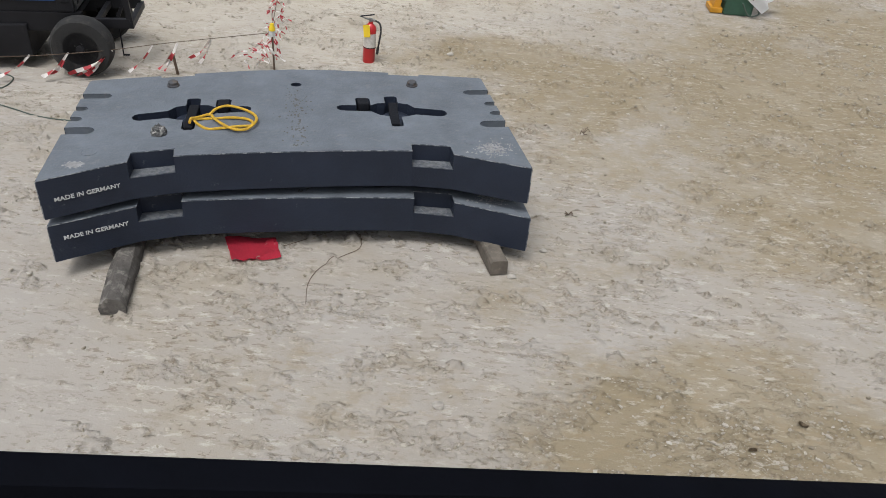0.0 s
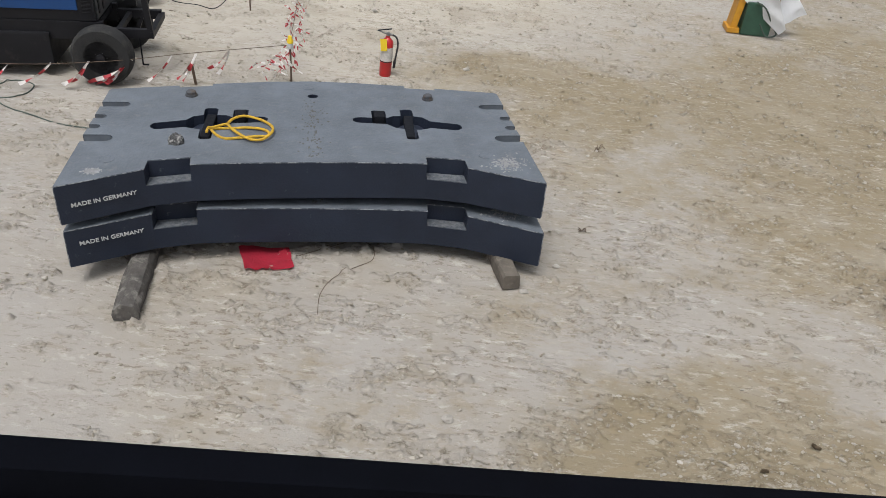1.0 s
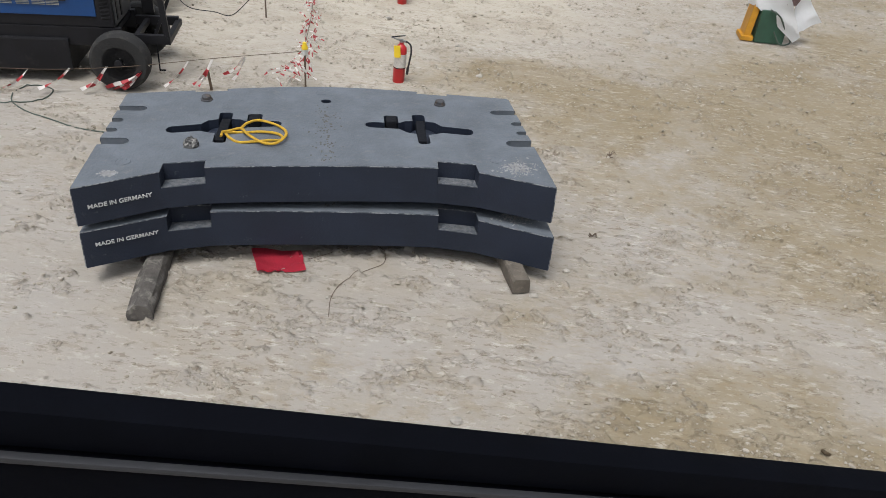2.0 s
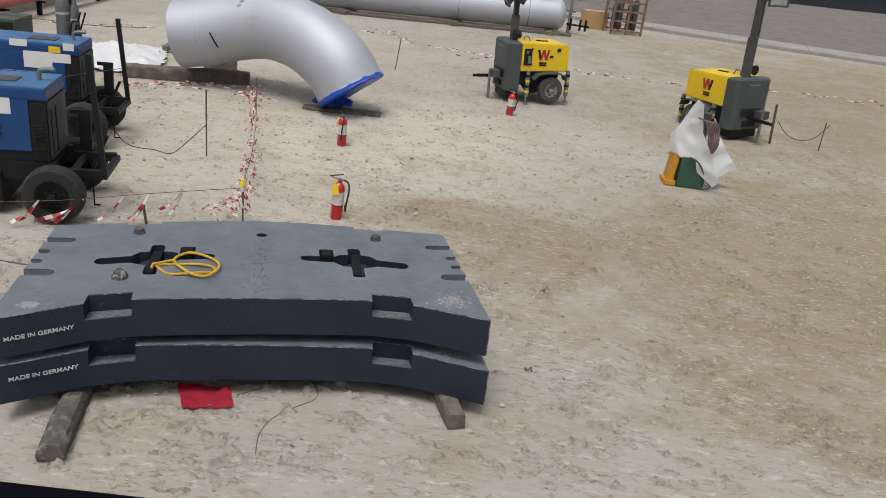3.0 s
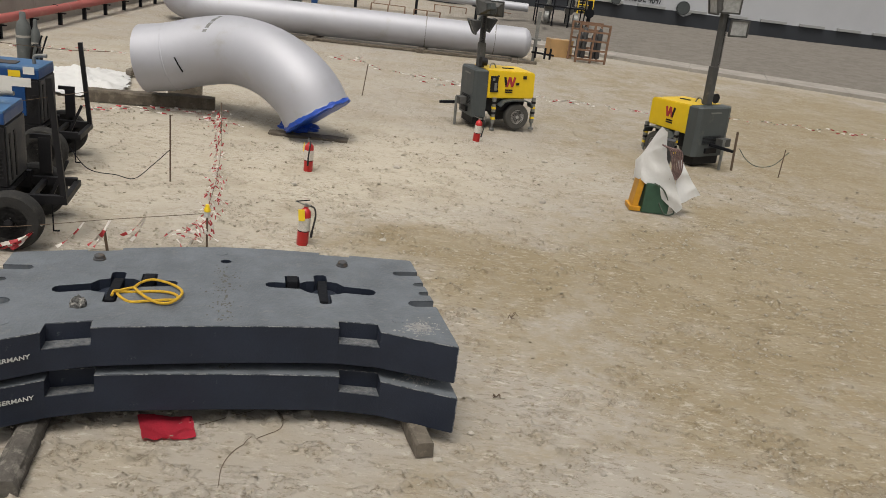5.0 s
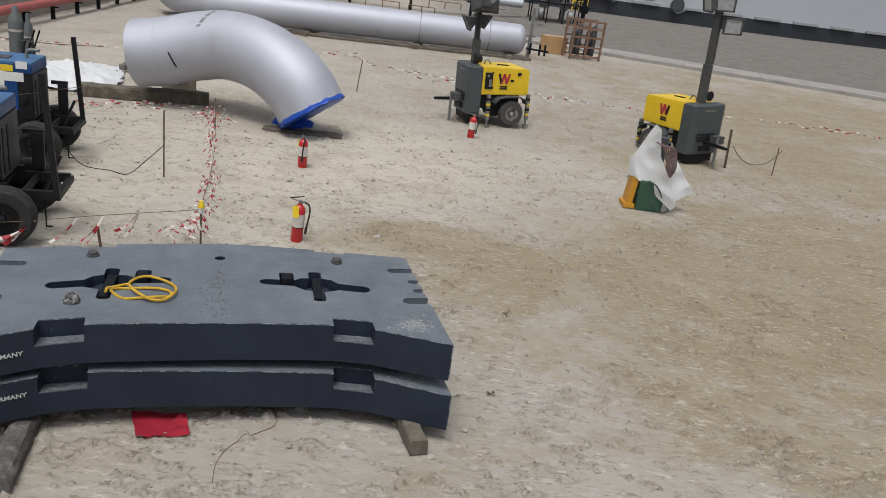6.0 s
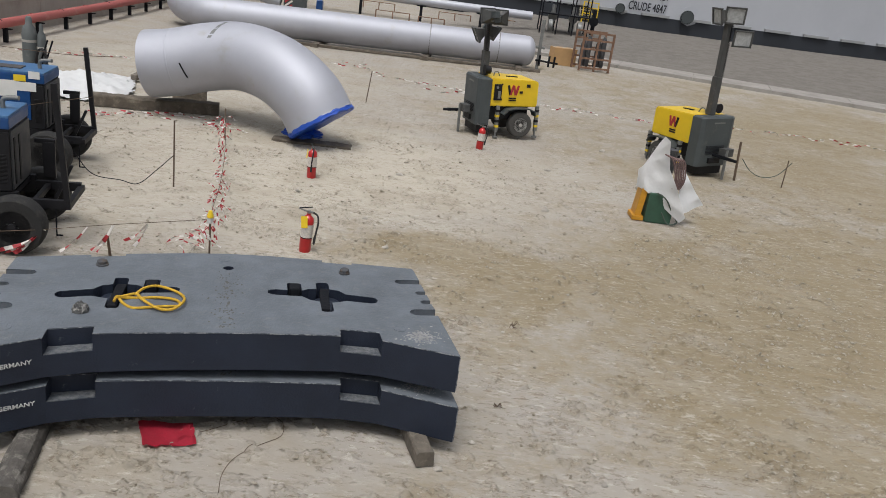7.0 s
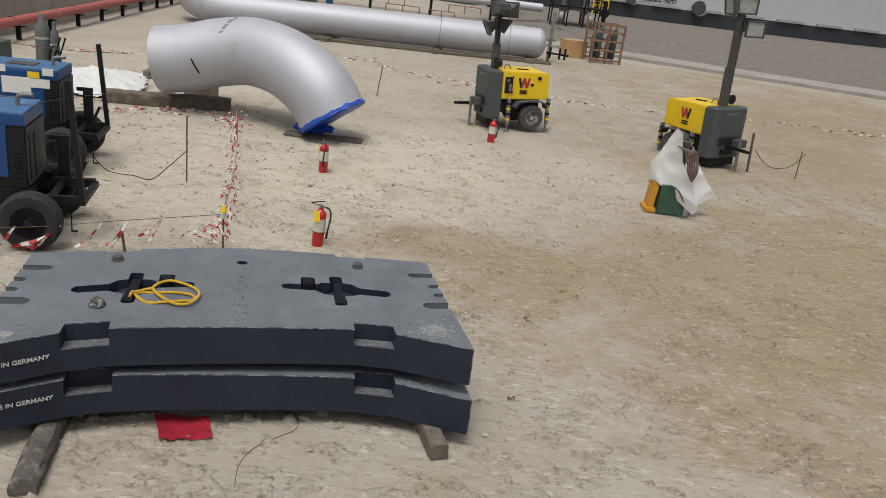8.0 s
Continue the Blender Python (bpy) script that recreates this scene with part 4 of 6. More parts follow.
# ---- engine-driven welders on trailers ----
def wheel(parent, c, r, w, axis_turn, rim_material, rubber=None):
    """Tyre and rim; the wheel's axle lies along local y, its outer side towards -y."""
    m = pose(*c, 90, 0, axis_turn)
    bm = bmesh.new()
    lathe(bm, [(r * 0.56, w / 2), (r * 0.62, w * 0.52), (r * 0.90, w * 0.5), (r * 0.98, w * 0.36), (r, w * 0.2), (r, -w * 0.2), (r * 0.98, -w * 0.36), (r * 0.9, -w * 0.5), (r * 0.62, -w * 0.52), (r * 0.56, -w / 2)], m, 40)
    ty = part("tyre", bm, rubber or M_TYRE, parent, smooth=True)
    bm = bmesh.new()
    lathe(bm, [(r * 0.57, w * 0.50), (r * 0.54, w * 0.50), (r * 0.50, w * 0.30), (r * 0.30, w * 0.34), (r * 0.22, w * 0.42), (r * 0.14, w * 0.44), (r * 0.13, w * 0.60), (r * 0.06, w * 0.62)], m, 28)
    part("rim", bm, rim_material, ty, smooth=True)
    for k in range(10):
        a = 2 * math.pi * k / 10
        bm = bmesh.new()
        cyl(bm, m @ Vector((r * 0.43 * math.cos(a), r * 0.43 * math.sin(a), w * 0.30)), m @ Vector((r * 0.43 * math.cos(a), r * 0.43 * math.sin(a), w * 0.335)), r * 0.05, seg=8)
        part("vent_hole", bm, M_BLACK, ty)
    for k in range(5):
        a = 2 * math.pi * k / 5
        bm = bmesh.new()
        cyl(bm, m @ Vector((r * 0.19 * math.cos(a), r * 0.19 * math.sin(a), w * 0.40)), m @ Vector((r * 0.19 * math.cos(a), r * 0.19 * math.sin(a), w * 0.50)), r * 0.028, seg=6)
        part("wheel_nut", bm, M_GALV, ty)
    return ty


def welder(m, label, notices, posts, top=1.43, reach=0.52):
    """Origin on the ground under the right-hand near corner; the machine runs to -x and to +y."""
    ob = thing("welding_generator", m, label, "generator", "engine welders on trailers")
    L, D, base = 1.75, 0.72, 0.60
    bm = bmesh.new()
    box(bm, (-0.18 - (L - 0.36) / 2, 0.01, (base + 0.12 + top - 0.16) / 2), (L - 0.36, 0.03, top - 0.16 - base - 0.12), bevel=0.006)
    part("side_panel", bm, M_BLUE, ob, "blue painted side panel")
    bm = bmesh.new()
    box(bm, (-L / 2, D / 2, (base + top - 0.16) / 2), (L - 0.02, D - 0.02, top - 0.16 - base), bevel=0.012)
    part("body", bm, M_BLACKPAINT, ob)
    bm = bmesh.new()
    box(bm, (-0.09, 0.004, (base + top - 0.18) / 2), (0.165, 0.025, top - 0.2 - base), bevel=0.006)
    corner = part("corner_panel", bm, M_BLACKPAINT, ob, "black louvred corner panel")
    for k in range(22):
        bm = bmesh.new()
        box(bm, (-0.085, -0.010, base + 0.10 + 0.0145 * k), (0.09, 0.006, 0.007), (25, 0, 0))
        part("louvre", bm, M_BLACKPAINT, corner)
    bm = bmesh.new()
    box(bm, (-L / 2, D / 2, top - 0.10), (L, D, 0.12), bevel=0.02)
    part("hood_side", bm, M_BLUE, ob)
    bm = bmesh.new()
    box(bm, (-L / 2, D / 2, top - 0.032), (L - 0.012, D - 0.012, 0.03), bevel=0.012)
    part("hood_top", bm, M_BLUETOP, ob, "paler blue top sheet")
    bm = bmesh.new()
    box(bm, (0.0, D / 2, (base + top - 0.16) / 2), (0.02, D - 0.06, top - 0.2 - base), bevel=0.006)
    end = part("end_panel", bm, M_GREYSHEET, ob, "dusty grey end panel")
    bm = bmesh.new()
    box(bm, (0.012, 0.11, (base + top) / 2 - 0.1), (0.012, 0.05, 0.5), bevel=0.004)
    box(bm, (0.012, 0.28, (base + top) / 2 - 0.1), (0.012, 0.05, 0.5), bevel=0.004)
    part("end_rib", bm, M_BLACKPAINT, end)
    bm = bmesh.new()
    tube(bm, smooth_path([(-0.15, 0.36, top - 0.02), (-0.15, 0.36, top + 0.05), (-0.125, 0.355, top + 0.09), (-0.05, 0.34, top + 0.105), (0.02, 0.325, top + 0.108)], 6), 0.025, 12)
    part("exhaust_pipe", bm, M_GALV, ob, "bent grey exhaust pipe", smooth=True)
    bm = bmesh.new()
    box(bm, (-0.52, 0.3, top - 0.01), (0.36, 0.22, 0.014), bevel=0.004)
    part("hatch", bm, M_RUST, ob, "dull brownish hatch plate")
    bm = bmesh.new()
    lathe(bm, [(0.095, 0), (0.095, 0.006)], pose(-1.56, -0.008, 1.12, 90, 0, 0), 24)
    part("badge", bm, M_PAPER, ob, "round white badge")
    for k, x in enumerate((-1.40, -1.34, -1.285, -1.23, -1.18, -1.13)):
        bm = bmesh.new()
        box(bm, (x, -0.009, 1.115 + (0.012 if k in (0, 2, 3) else 0)), (0.03, 0.006, 0.095 if k in (0, 2, 3) else 0.07), bevel=0.002)
        part("brand_bar", bm, M_PAPER, ob, "white brand marking")
    for x, z, w, h in notices:
        bm = bmesh.new()
        box(bm, (x, -0.0085, z), (w, 0.004, h), bevel=0.001)
        part("paper_notice", bm, M_PAPER, ob, "white paper notice stuck on the panel")
    if len(notices) > 3:
        bm = bmesh.new()
        box(bm, (-0.30, -0.0085, top - 0.10), (0.15, 0.004, 0.085))
        part("warning_sticker", bm, M_YELLOW, ob, "yellow warning sticker")
    bm = bmesh.new()
    box(bm, (-0.86, -0.009, base + 0.30), (0.62, 0.004, 0.15))
    grille = part("grille", bm, M_BLUE, ob)
    for k in range(9):
        for x in (-1.07, -0.90, -0.74, -0.60):
            bm = bmesh.new()
            box(bm, (x, -0.014, base + 0.235 + 0.016 * k), (0.13, 0.008, 0.007), (30, 0, 0))
            part("louvre", bm, M_GALV, grille)
    for x, z in ((-0.50, base + 0.39), (-0.50, base + 0.30)):
        bm = bmesh.new()
        box(bm, (x, -0.016, z), (0.075, 0.02, 0.04), bevel=0.008)
        part("latch", bm, M_BLACK, ob)
    # trailer
    bm = bmesh.new()
    box(bm, (-L / 2 - 0.1, 0.03, base - 0.10), (L + 0.3, 0.07, 0.20), bevel=0.006)
    box(bm, (-L / 2 - 0.1, D - 0.03, base - 0.10), (L + 0.3, 0.07, 0.20), bevel=0.006)
    box(bm, (-L / 2, D / 2, base - 0.04), (L, D, 0.06))
    part("chassis", bm, M_BLACKPAINT, ob)
    bm = bmesh.new()
    box(bm, (-L / 2 - 0.35, D / 2, 0.30), (L - 0.3, D + 0.1, 0.36), bevel=0.02)
    part("fuel_tank", bm, M_BLACKPAINT, ob, "black fuel tank slung low under the chassis")
    bm = bmesh.new()
    box(bm, (reach / 2, 0.03, base - 0.115), (reach, 0.06, 0.10), bevel=0.005)
    box(bm, (reach / 2, D - 0.03, base - 0.115), (reach, 0.06, 0.10), bevel=0.005)
    box(bm, (reach, D / 2, base - 0.13), (0.06, D, 0.07), bevel=0.005)
    box(bm, (reach * 0.35, D / 2, base - 0.115), (0.05, D, 0.06), bevel=0.004)
    part("tool_tray", bm, M_BLACKPAINT, ob)
    for y, h, lean in posts:
        bm = bmesh.new()
        box(bm, (reach - 0.5 * (h - base + 0.15) * math.sin(radians(lean)), y, (h + base - 0.15) / 2), (0.06, 0.05, h - base + 0.15), (0, -lean, 0), 0.006)
        post = part("end_post", bm, M_BLACKPAINT, ob)
    bm = bmesh.new()
    box(bm, (reach - 0.09, D / 2 - 0.1, base + 0.06), (0.035, 0.04, 0.44), (0, 24, 0), 0.004)
    part("brace", bm, M_BLACKPAINT, ob)
    bm = bmesh.new()
    box(bm, (0.16, D - 0.02, 1.0), (0.22, 0.04, 0.05), bevel=0.006)
    box(bm, (0.20, D - 0.02, 0.78), (0.13, 0.05, 0.42), bevel=0.01)
    part("cable_hanger", bm, M_BLACKPAINT, ob)
    bm = bmesh.new()
    cyl(bm, (0.34, 0.3, 0.50), (0.34, 0.3, 0.03), 0.008, seg=8)
    box(bm, (0.37, 0.3, 0.025), (0.07, 0.02, 0.014))
    part("prop_leg", bm, M_DARKSTEEL, ob)
    for y in (-0.20, D + 0.16):
        w = wheel(ob, (0.06, y, 0.315), 0.315, 0.20, 0, M_BLACKPAINT)
    bm = bmesh.new()
    cyl(bm, (0.06, -0.2, 0.31), (0.06, D + 0.2, 0.31), 0.03, seg=10)
    part("axle", bm, M_DARKSTEEL, ob)
    return ob


welder(pose(-4.41, 7.98, 0, 0, 0, 13), "blue and black engine welding generator on a two-wheeled trailer", [(-0.50, 1.20, 0.30, 0.17), (-0.80, 1.17, 0.30, 0.27), (-1.62, 0.62, 0.10, 0.2)], [(0.03, 1.79, 4)], 1.43, 0.53)
welder(pose(-5.36, 10.60, 0, 0, 0, 11), "blue and black engine welding generator parked behind another one", [(-0.22, 1.17, 0.24, 0.12), (-0.52, 1.13, 0.36, 0.22), (-0.75, 1.34, 0.22, 0.09), (-0.12, 1.33, 0.14, 0.10)], [(0.70, 1.66, 4.5)], 1.38, 0.46)


def gas_bottles():
    m = pose(-7.05, 13.5, 0, 0, 0, 8)
    ob = thing("gas_bottle_trolley", m, "grey gas cylinder on a trolley with coiled hoses", "gas cylinder")
    for x, r, h in ((0.0, 0.118, 1.62), (0.19, 0.075, 1.52)):
        bm = bmesh.new()
        lathe(bm, [(r * 0.9, 0.03), (r, 0.06), (r, h - 0.22), (r * 0.85, h - 0.12), (r * 0.45, h - 0.05), (r * 0.42, h + 0.04), (r * 0.3, h + 0.07)], Matrix.Translation((x, 0, 0)), 24)
        part("gas_cylinder", bm, M_BOTTLE, ob, "grey steel gas cylinder", smooth=True)
        bm = bmesh.new()
        lathe(bm, [(r + 0.002, h - 0.34), (r + 0.003, h - 0.33), (r + 0.003, h - 0.31), (r + 0.002, h - 0.30)], Matrix.Translation((x, 0, 0)), 24)
        part("paint_band", bm, M_CAP, ob, "pale painted band", smooth=True)
    bm = bmesh.new()
    for x in (0.22, 0.30):
        tube(bm, [(x, -0.1, 0.1), (x, -0.1, 1.05), (x + 0.1, -0.1, 1.35)], 0.014, 8)
    box(bm, (0.1, 0, 0.02), (0.55, 0.35, 0.04))
    part("trolley_frame", bm, M_DARKSTEEL, ob)
    bm = bmesh.new()
    for k in range(4):
        tube(bm, smooth_path([(0.24 + 0.085 * math.cos(a), -0.15 - 0.02 * k, 0.95 + 0.26 * math.sin(a)) for a in (2 * math.pi * j / 12 for j in range(13))], 3), 0.013, 6)
    part("hose_coil", bm, M_BLACK, ob, "black coiled hose", smooth=True)


def olive_box():
    ob = thing("control_cabinet", pose(-8.15, 13.0, 0, 0, 0, 8), "dark olive steel cabinet on a white stand", "cabinet")
    bm = bmesh.new()
    box(bm, (0, 0, 1.05), (1.3, 0.7, 0.34), bevel=0.015)
    part("cabinet_body", bm, M_OLIVE, ob)
    bm = bmesh.new()
    box(bm, (0, 0, 0.45), (1.36, 0.74, 0.9), bevel=0.015)
    part("stand", bm, M_TANK, ob)
    bm = bmesh.new()
    box(bm, (0.5, -0.36, 1.05), (0.22, 0.02, 0.24), bevel=0.005)
    part("cover_plate", bm, M_BLACKPAINT, ob)


gas_bottles(), olive_box()


# ---- the pipe bend and its bearers ----
BEND = [(-5.68, 15.2, 0.89), (-5.14, 15.2, 0.99), (-4.51, 15.2, 1.17), (-3.84, 15.05, 1.27), (-3.10, 14.65, 1.17), (-2.49, 14.3, 0.84), (-2.19, 14.2, 0.43)]
BEND_R = 0.625


def pipe_bend():
    ob = thing("pipe_bend", pose(0, 0, 0), "large silver-coated steel pipe bend resting on timbers", "pipe")
    path = smooth_path(BEND, 8)
    bm = bmesh.new()
    tube(bm, path, BEND_R, 48, caps=False)
    tube(bm, path, BEND_R - 0.02, 48, caps=False)
    part("bend_shell", bm, M_SILVER, ob, smooth=True)
    d = (path[-1] - path[-2]).normalized()
    q = d.to_track_quat("Z", "Y").to_matrix().to_4x4()
    bm = bmesh.new()
    rng = random.Random(2)
    prof = []
    seg = 60
    for h, dr in ((-0.052, 0.005), (-0.035, 0.016), (-0.015, 0.012), (0.02, 0.020), (0.035, -0.03)):
        prof.append([bm.verts.new(Matrix.Translation(path[-1]) @ q @ Vector(((BEND_R + dr + rng.uniform(-0.008, 0.012)) * math.cos(a), (BEND_R + dr + rng.uniform(-0.008, 0.012)) * math.sin(a), h + rng.uniform(-0.02, 0.02)))) for a in (2 * math.pi * k / seg for k in range(seg))])
    for a, b in zip(prof, prof[1:]):
        for k in range(seg):
            bm.faces.new((a[k], a[(k + 1) % seg], b[(k + 1) % seg], b[k]))
    bm.faces.new(prof[-1])
    part("end_wrap", bm, M_BLUEFILM, ob, "blue plastic film tied over the open end", smooth=True)
    bm = bmesh.new()
    bmesh.ops.create_icosphere(bm, subdivisions=4, radius=1.0)
    for v in bm.verts:
        k = 1 + 0.45 * noise.noise(v.co * 2.3) + 0.2 * noise.noise(v.co * 6.0)
        v.co = Vector((-2.56, 14.42, 0.13)) + Vector((0.33 * v.co.x, 0.17 * v.co.y, 0.10 * v.co.z)) * k
    part("film_bunch", bm, M_BLUEFILM, ob, "bunched blue plastic film under the pipe's lip", smooth=True)
    d = (path[1] - path[0]).normalized()
    bm = bmesh.new()
    cyl(bm, path[0] - d * 0.012, path[0] + d * 0.004, BEND_R - 0.015, seg=48)
    part("end_plate", bm, M_SILVER, ob)
    for i, (a0, a1, r) in ((11, (-2.6, -2.1, 0.014)),):
        c, t = path[i], (path[i + 1] - path[i - 1]).normalized()
        bm = bmesh.new()
        up = Vector((0, 0, 1))
        side = t.cross(up).normalized()
        up = side.cross(t)
        tube(bm, [c - t * (0.12 * u) + (BEND_R + 0.004) * (math.cos(u) * side + math.sin(u) * up) for u in (0.05, -0.07, -0.19, -0.31, -0.42)], r, 6)
        part("weld_scar", bm, M_DARKSTEEL, ob, "dark weld mark")
    for i in (8, 47):
        d = (path[i + 1] - path[i - 1]).normalized()
        bm = bmesh.new()
        lathe(bm, [(BEND_R - 0.004, -0.02), (BEND_R + 0.004, -0.01), (BEND_R + 0.004, 0.01), (BEND_R - 0.004, 0.02)], Matrix.Translation(path[i]) @ d.to_track_quat("Z", "Y").to_matrix().to_4x4(), 48)
        part("weld_seam", bm, M_SILVER, ob, smooth=True)
    c, t = path[20], (path[21] - path[19]).normalized()
    side = t.cross(Vector((0, 0, 1))).normalized()
    up = side.cross(t)
    bm = bmesh.new()
    vs = []
    for u in (0.62, 0.87, 1.12, 1.37):
        for k in (-0.04, 0.04):
            vs.append(bm.verts.new(c + t * (k + 0.24 * (u - 0.9)) + (BEND_R + 0.004) * (math.cos(u) * side + math.sin(u) * up)))
    for k in range(0, 6, 2):
        bm.faces.new((vs[k], vs[k + 1], vs[k + 3], vs[k + 2]))
    part("stencil_mark", bm, M_GALV, ob, "grey stencil mark")


pipe_bend()
timber("bearer_timber", (-6.75, 15.05, 0), (-4.45, 15.62, 0), 0.30, 0.22, M_TIMBER_DK, "heavy dark timber bearer under the pipe bend", 0.01, 11)
timber("bearer_timber", (-5.7, 16.6, 0), (-5.05, 16.74, 0), 0.28, 0.22, M_TIMBER_DK, "heavy dark timber bearer under the pipe bend", 0.01, 12)
timber("bearer_timber", (-3.05, 14.2, -0.02), (-1.62, 14.28, -0.02), 0.28, 0.07, M_TIMBER_DK, "thin dark plank under the wrapped end of the pipe bend", 0.008, 13)


def draped(name, c, size, turn, bumps, material, label, thick=0.01, seed=1):
    """A sheet thrown over lumps on the ground, with creased folds and a ragged edge."""
    bm = bmesh.new()
    rng = random.Random(seed)
    n = 44
    m = pose(*c, 0, 0, turn)
    grid = []
    for j in range(n + 1):
        row = []
        for i in range(n + 1):
            u, v = i / n - 0.5, j / n - 0.5
            edge = 1 + 0.10 * math.sin(9 * u + 4 * v + seed) + 0.06 * rng.uniform(-1, 1) * (abs(u) > 0.42 or abs(v) > 0.42)
            x, y = u * size[0] * edge, v * size[1] * edge
            z = sum(h * math.exp(-((x - bx) ** 2 + (y - by) ** 2) / s ** 2) for bx, by, h, s in bumps)
            z += 0.03 * noise.noise((x * 3.1, y * 3.1, seed)) + 0.09 * abs(noise.noise((x * 3.4 + y, y * 2.2, seed + 4))) + 0.05 * abs(noise.noise((x * 7, y * 6 - x * 3, seed + 9)))
            w = m @ Vector((x, y, 0))
            row.append(bm.verts.new((w.x, w.y, floor_at(w.x, w.y) + 0.02 + max(0, z))))
        grid.append(row)
    for j in range(n):
        for i in range(n):
            bm.faces.new((grid[j][i], grid[j][i + 1], grid[j + 1][i + 1], grid[j + 1][i]))
    tagged(obj(name, bm, material, True), label, "sheet")


draped("plastic_sheet", (-7.6, 16.5, 0), (1.9, 2.6), 20, [(0.1, 0.3, 0.22, 0.7), (-0.5, -0.4, 0.10, 0.4), (0.6, -0.7, 0.12, 0.3)], M_SHEET, "crumpled white plastic sheet lying on the ground by the pipe bend", seed=3)
timber("wood_offcut", (-6.75, 18.0, 0.0), (-6.0, 18.1, 0.0), 0.2, 0.2, M_TIMBER_DK, "short dark timber offcut beside the white sheet", 0.01, 15)
timber("wood_offcut", (-7.0, 17.75, 0.03), (-6.72, 18.3, 0.16), 0.16, 0.12, M_TIMBER, "short tilted timber offcut beside the white sheet", 0.01, 16)


# ---- light towers ----
def light_tower(m, label, mast_top, stage, lamps):
    """Origin on the ground under the corner where the grey end meets the yellow side; yellow runs along +x, grey end along +y."""
    ob = thing("light_tower", m, label, "light tower", "light towers")
    W, top = 0.92, 1.24
    # grey end cabinet
    bm = bmesh.new()
    prism(bm, [(-0.05, 0.10), (0.0, 0.0), (0.24, 0.0), (0.24, W), (0.0, W), (-0.05, W - 0.10)], 0.24, top, 0.03)
    part("end_cabinet", bm, M_TOWERGREY, ob, "dark grey end cabinet", smooth=False)
    bm = bmesh.new()
    box(bm, (-0.052, 0.45, 1.12), (0.006, 0.30, 0.03))
    part("name_bar", bm, M_GALV, ob, "pale maker's marking")
    bm = bmesh.new()
    for k in range(6):
        box(bm, (-0.056, W / 2, 0.50 + 0.03 * k), (0.012, 0.5, 0.012), (0, 25, 0))
    part("louvre", bm, M_BLACKPAINT, ob)
    # yellow hood
    bm = bmesh.new()
    prof = [(0.24, 0.65), (1.32, 0.65), (1.34, 0.69), (1.33, 1.17), (1.29, 1.205), (0.24, top)]
    v0 = [bm.verts.new((x, 0.012, z)) for x, z in prof]
    v1 = [bm.verts.new((x, W - 0.012, z)) for x, z in prof]
    bm.faces.new(v0)
    bm.faces.new(v1[::-1])
    for k in range(len(prof)):
        bm.faces.new((v0[k], v1[k], v1[(k + 1) % 6], v0[(k + 1) % 6]))
    bmesh.ops.bevel(bm, geom=bm.edges[:], offset=0.016, segments=2, affect="EDGES")
    hood = part("yellow_hood", bm, M_TOWERYEL, ob, "yellow engine hood")
    bm = bmesh.new()
    box(bm, (0.39, 0.0, 0.95), (0.17, 0.03, 0.34), bevel=0.008)
    pan = part("control_recess", bm, M_BLACKPAINT, hood, "dark control panel recess")
    bm = bmesh.new()
    box(bm, (0.42, -0.017, 0.90), (0.06, 0.012, 0.16), bevel=0.004)
    box(bm, (0.37, -0.017, 1.05), (0.05, 0.012, 0.05), bevel=0.004)
    part("control_panel", bm, M_GALV, hood)
    # mark: two leaning strokes in red and two in black
    for k, (x, lean, material) in enumerate(((0.655, 14, M_BLACKPAINT), (0.715, -16, M_TAPE_R), (0.775, 16, M_TAPE_R), (0.835, -14, M_TAPE_R))):
        for y in (0.006, W - 0.006):
            bm = bmesh.new()
            box(bm, (x, y, 1.0), (0.045, 0.016, 0.21), (0, -lean, 0))
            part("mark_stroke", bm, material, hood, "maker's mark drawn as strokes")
    for z in (0.83, 0.785):
        for y in (0.006, W - 0.006):
            bm = bmesh.new()
            box(bm, (0.74, y, z), (0.17, 0.012, 0.028))
            part("mark_bar", bm, M_BLACKPAINT, hood)
    for x, z, w, h in ((1.09, 1.10, 0.08, 0.07), (0.93, 0.96, 0.07, 0.05), (0.48, 1.12, 0.03, 0.03), (0.48, 0.80, 0.03, 0.04)):
        bm = bmesh.new()
        box(bm, (x, 0.004, z), (w, 0.02, h), bevel=0.004)
        part("latch", bm, M_BLACKPAINT, hood)
    # chassis, fenders, wheels, legs
    bm = bmesh.new()
    box(bm, (0.60, W / 2, 0.53), (1.12, W - 0.16, 0.34), bevel=0.015)
    box(bm, (0.55, W / 2, 0.36), (1.3, 0.3, 0.10))
    box(bm, (0.14, W / 2, 0.17), (0.26, W - 0.22, 0.22), bevel=0.02)
    part("chassis", bm, M_BLACKPAINT, ob)
    for y, s in ((-0.02, 1), (W + 0.02, -1)):
        bm = bmesh.new()
        pts = [(0.53, 0.50), (0.63, 0.60), (0.81, 0.63), (1.08, 0.63), (1.24, 0.58), (1.28, 0.48)]
        for p, q in zip(pts, pts[1:]):
            box(bm, ((p[0] + q[0]) / 2, y, (p[1] + q[1]) / 2), (math.dist(p, q) + 0.01, 0.24, 0.025), (0, -math.degrees(math.atan2(q[1] - p[1], q[0] - p[0])), 0))
        part("fender", bm, M_TOWERGREY, ob)
        wheel(ob, (0.95, y, 0.275), 0.275, 0.18, 0 if s > 0 else 180, M_RIM, M_GREYTYRE)
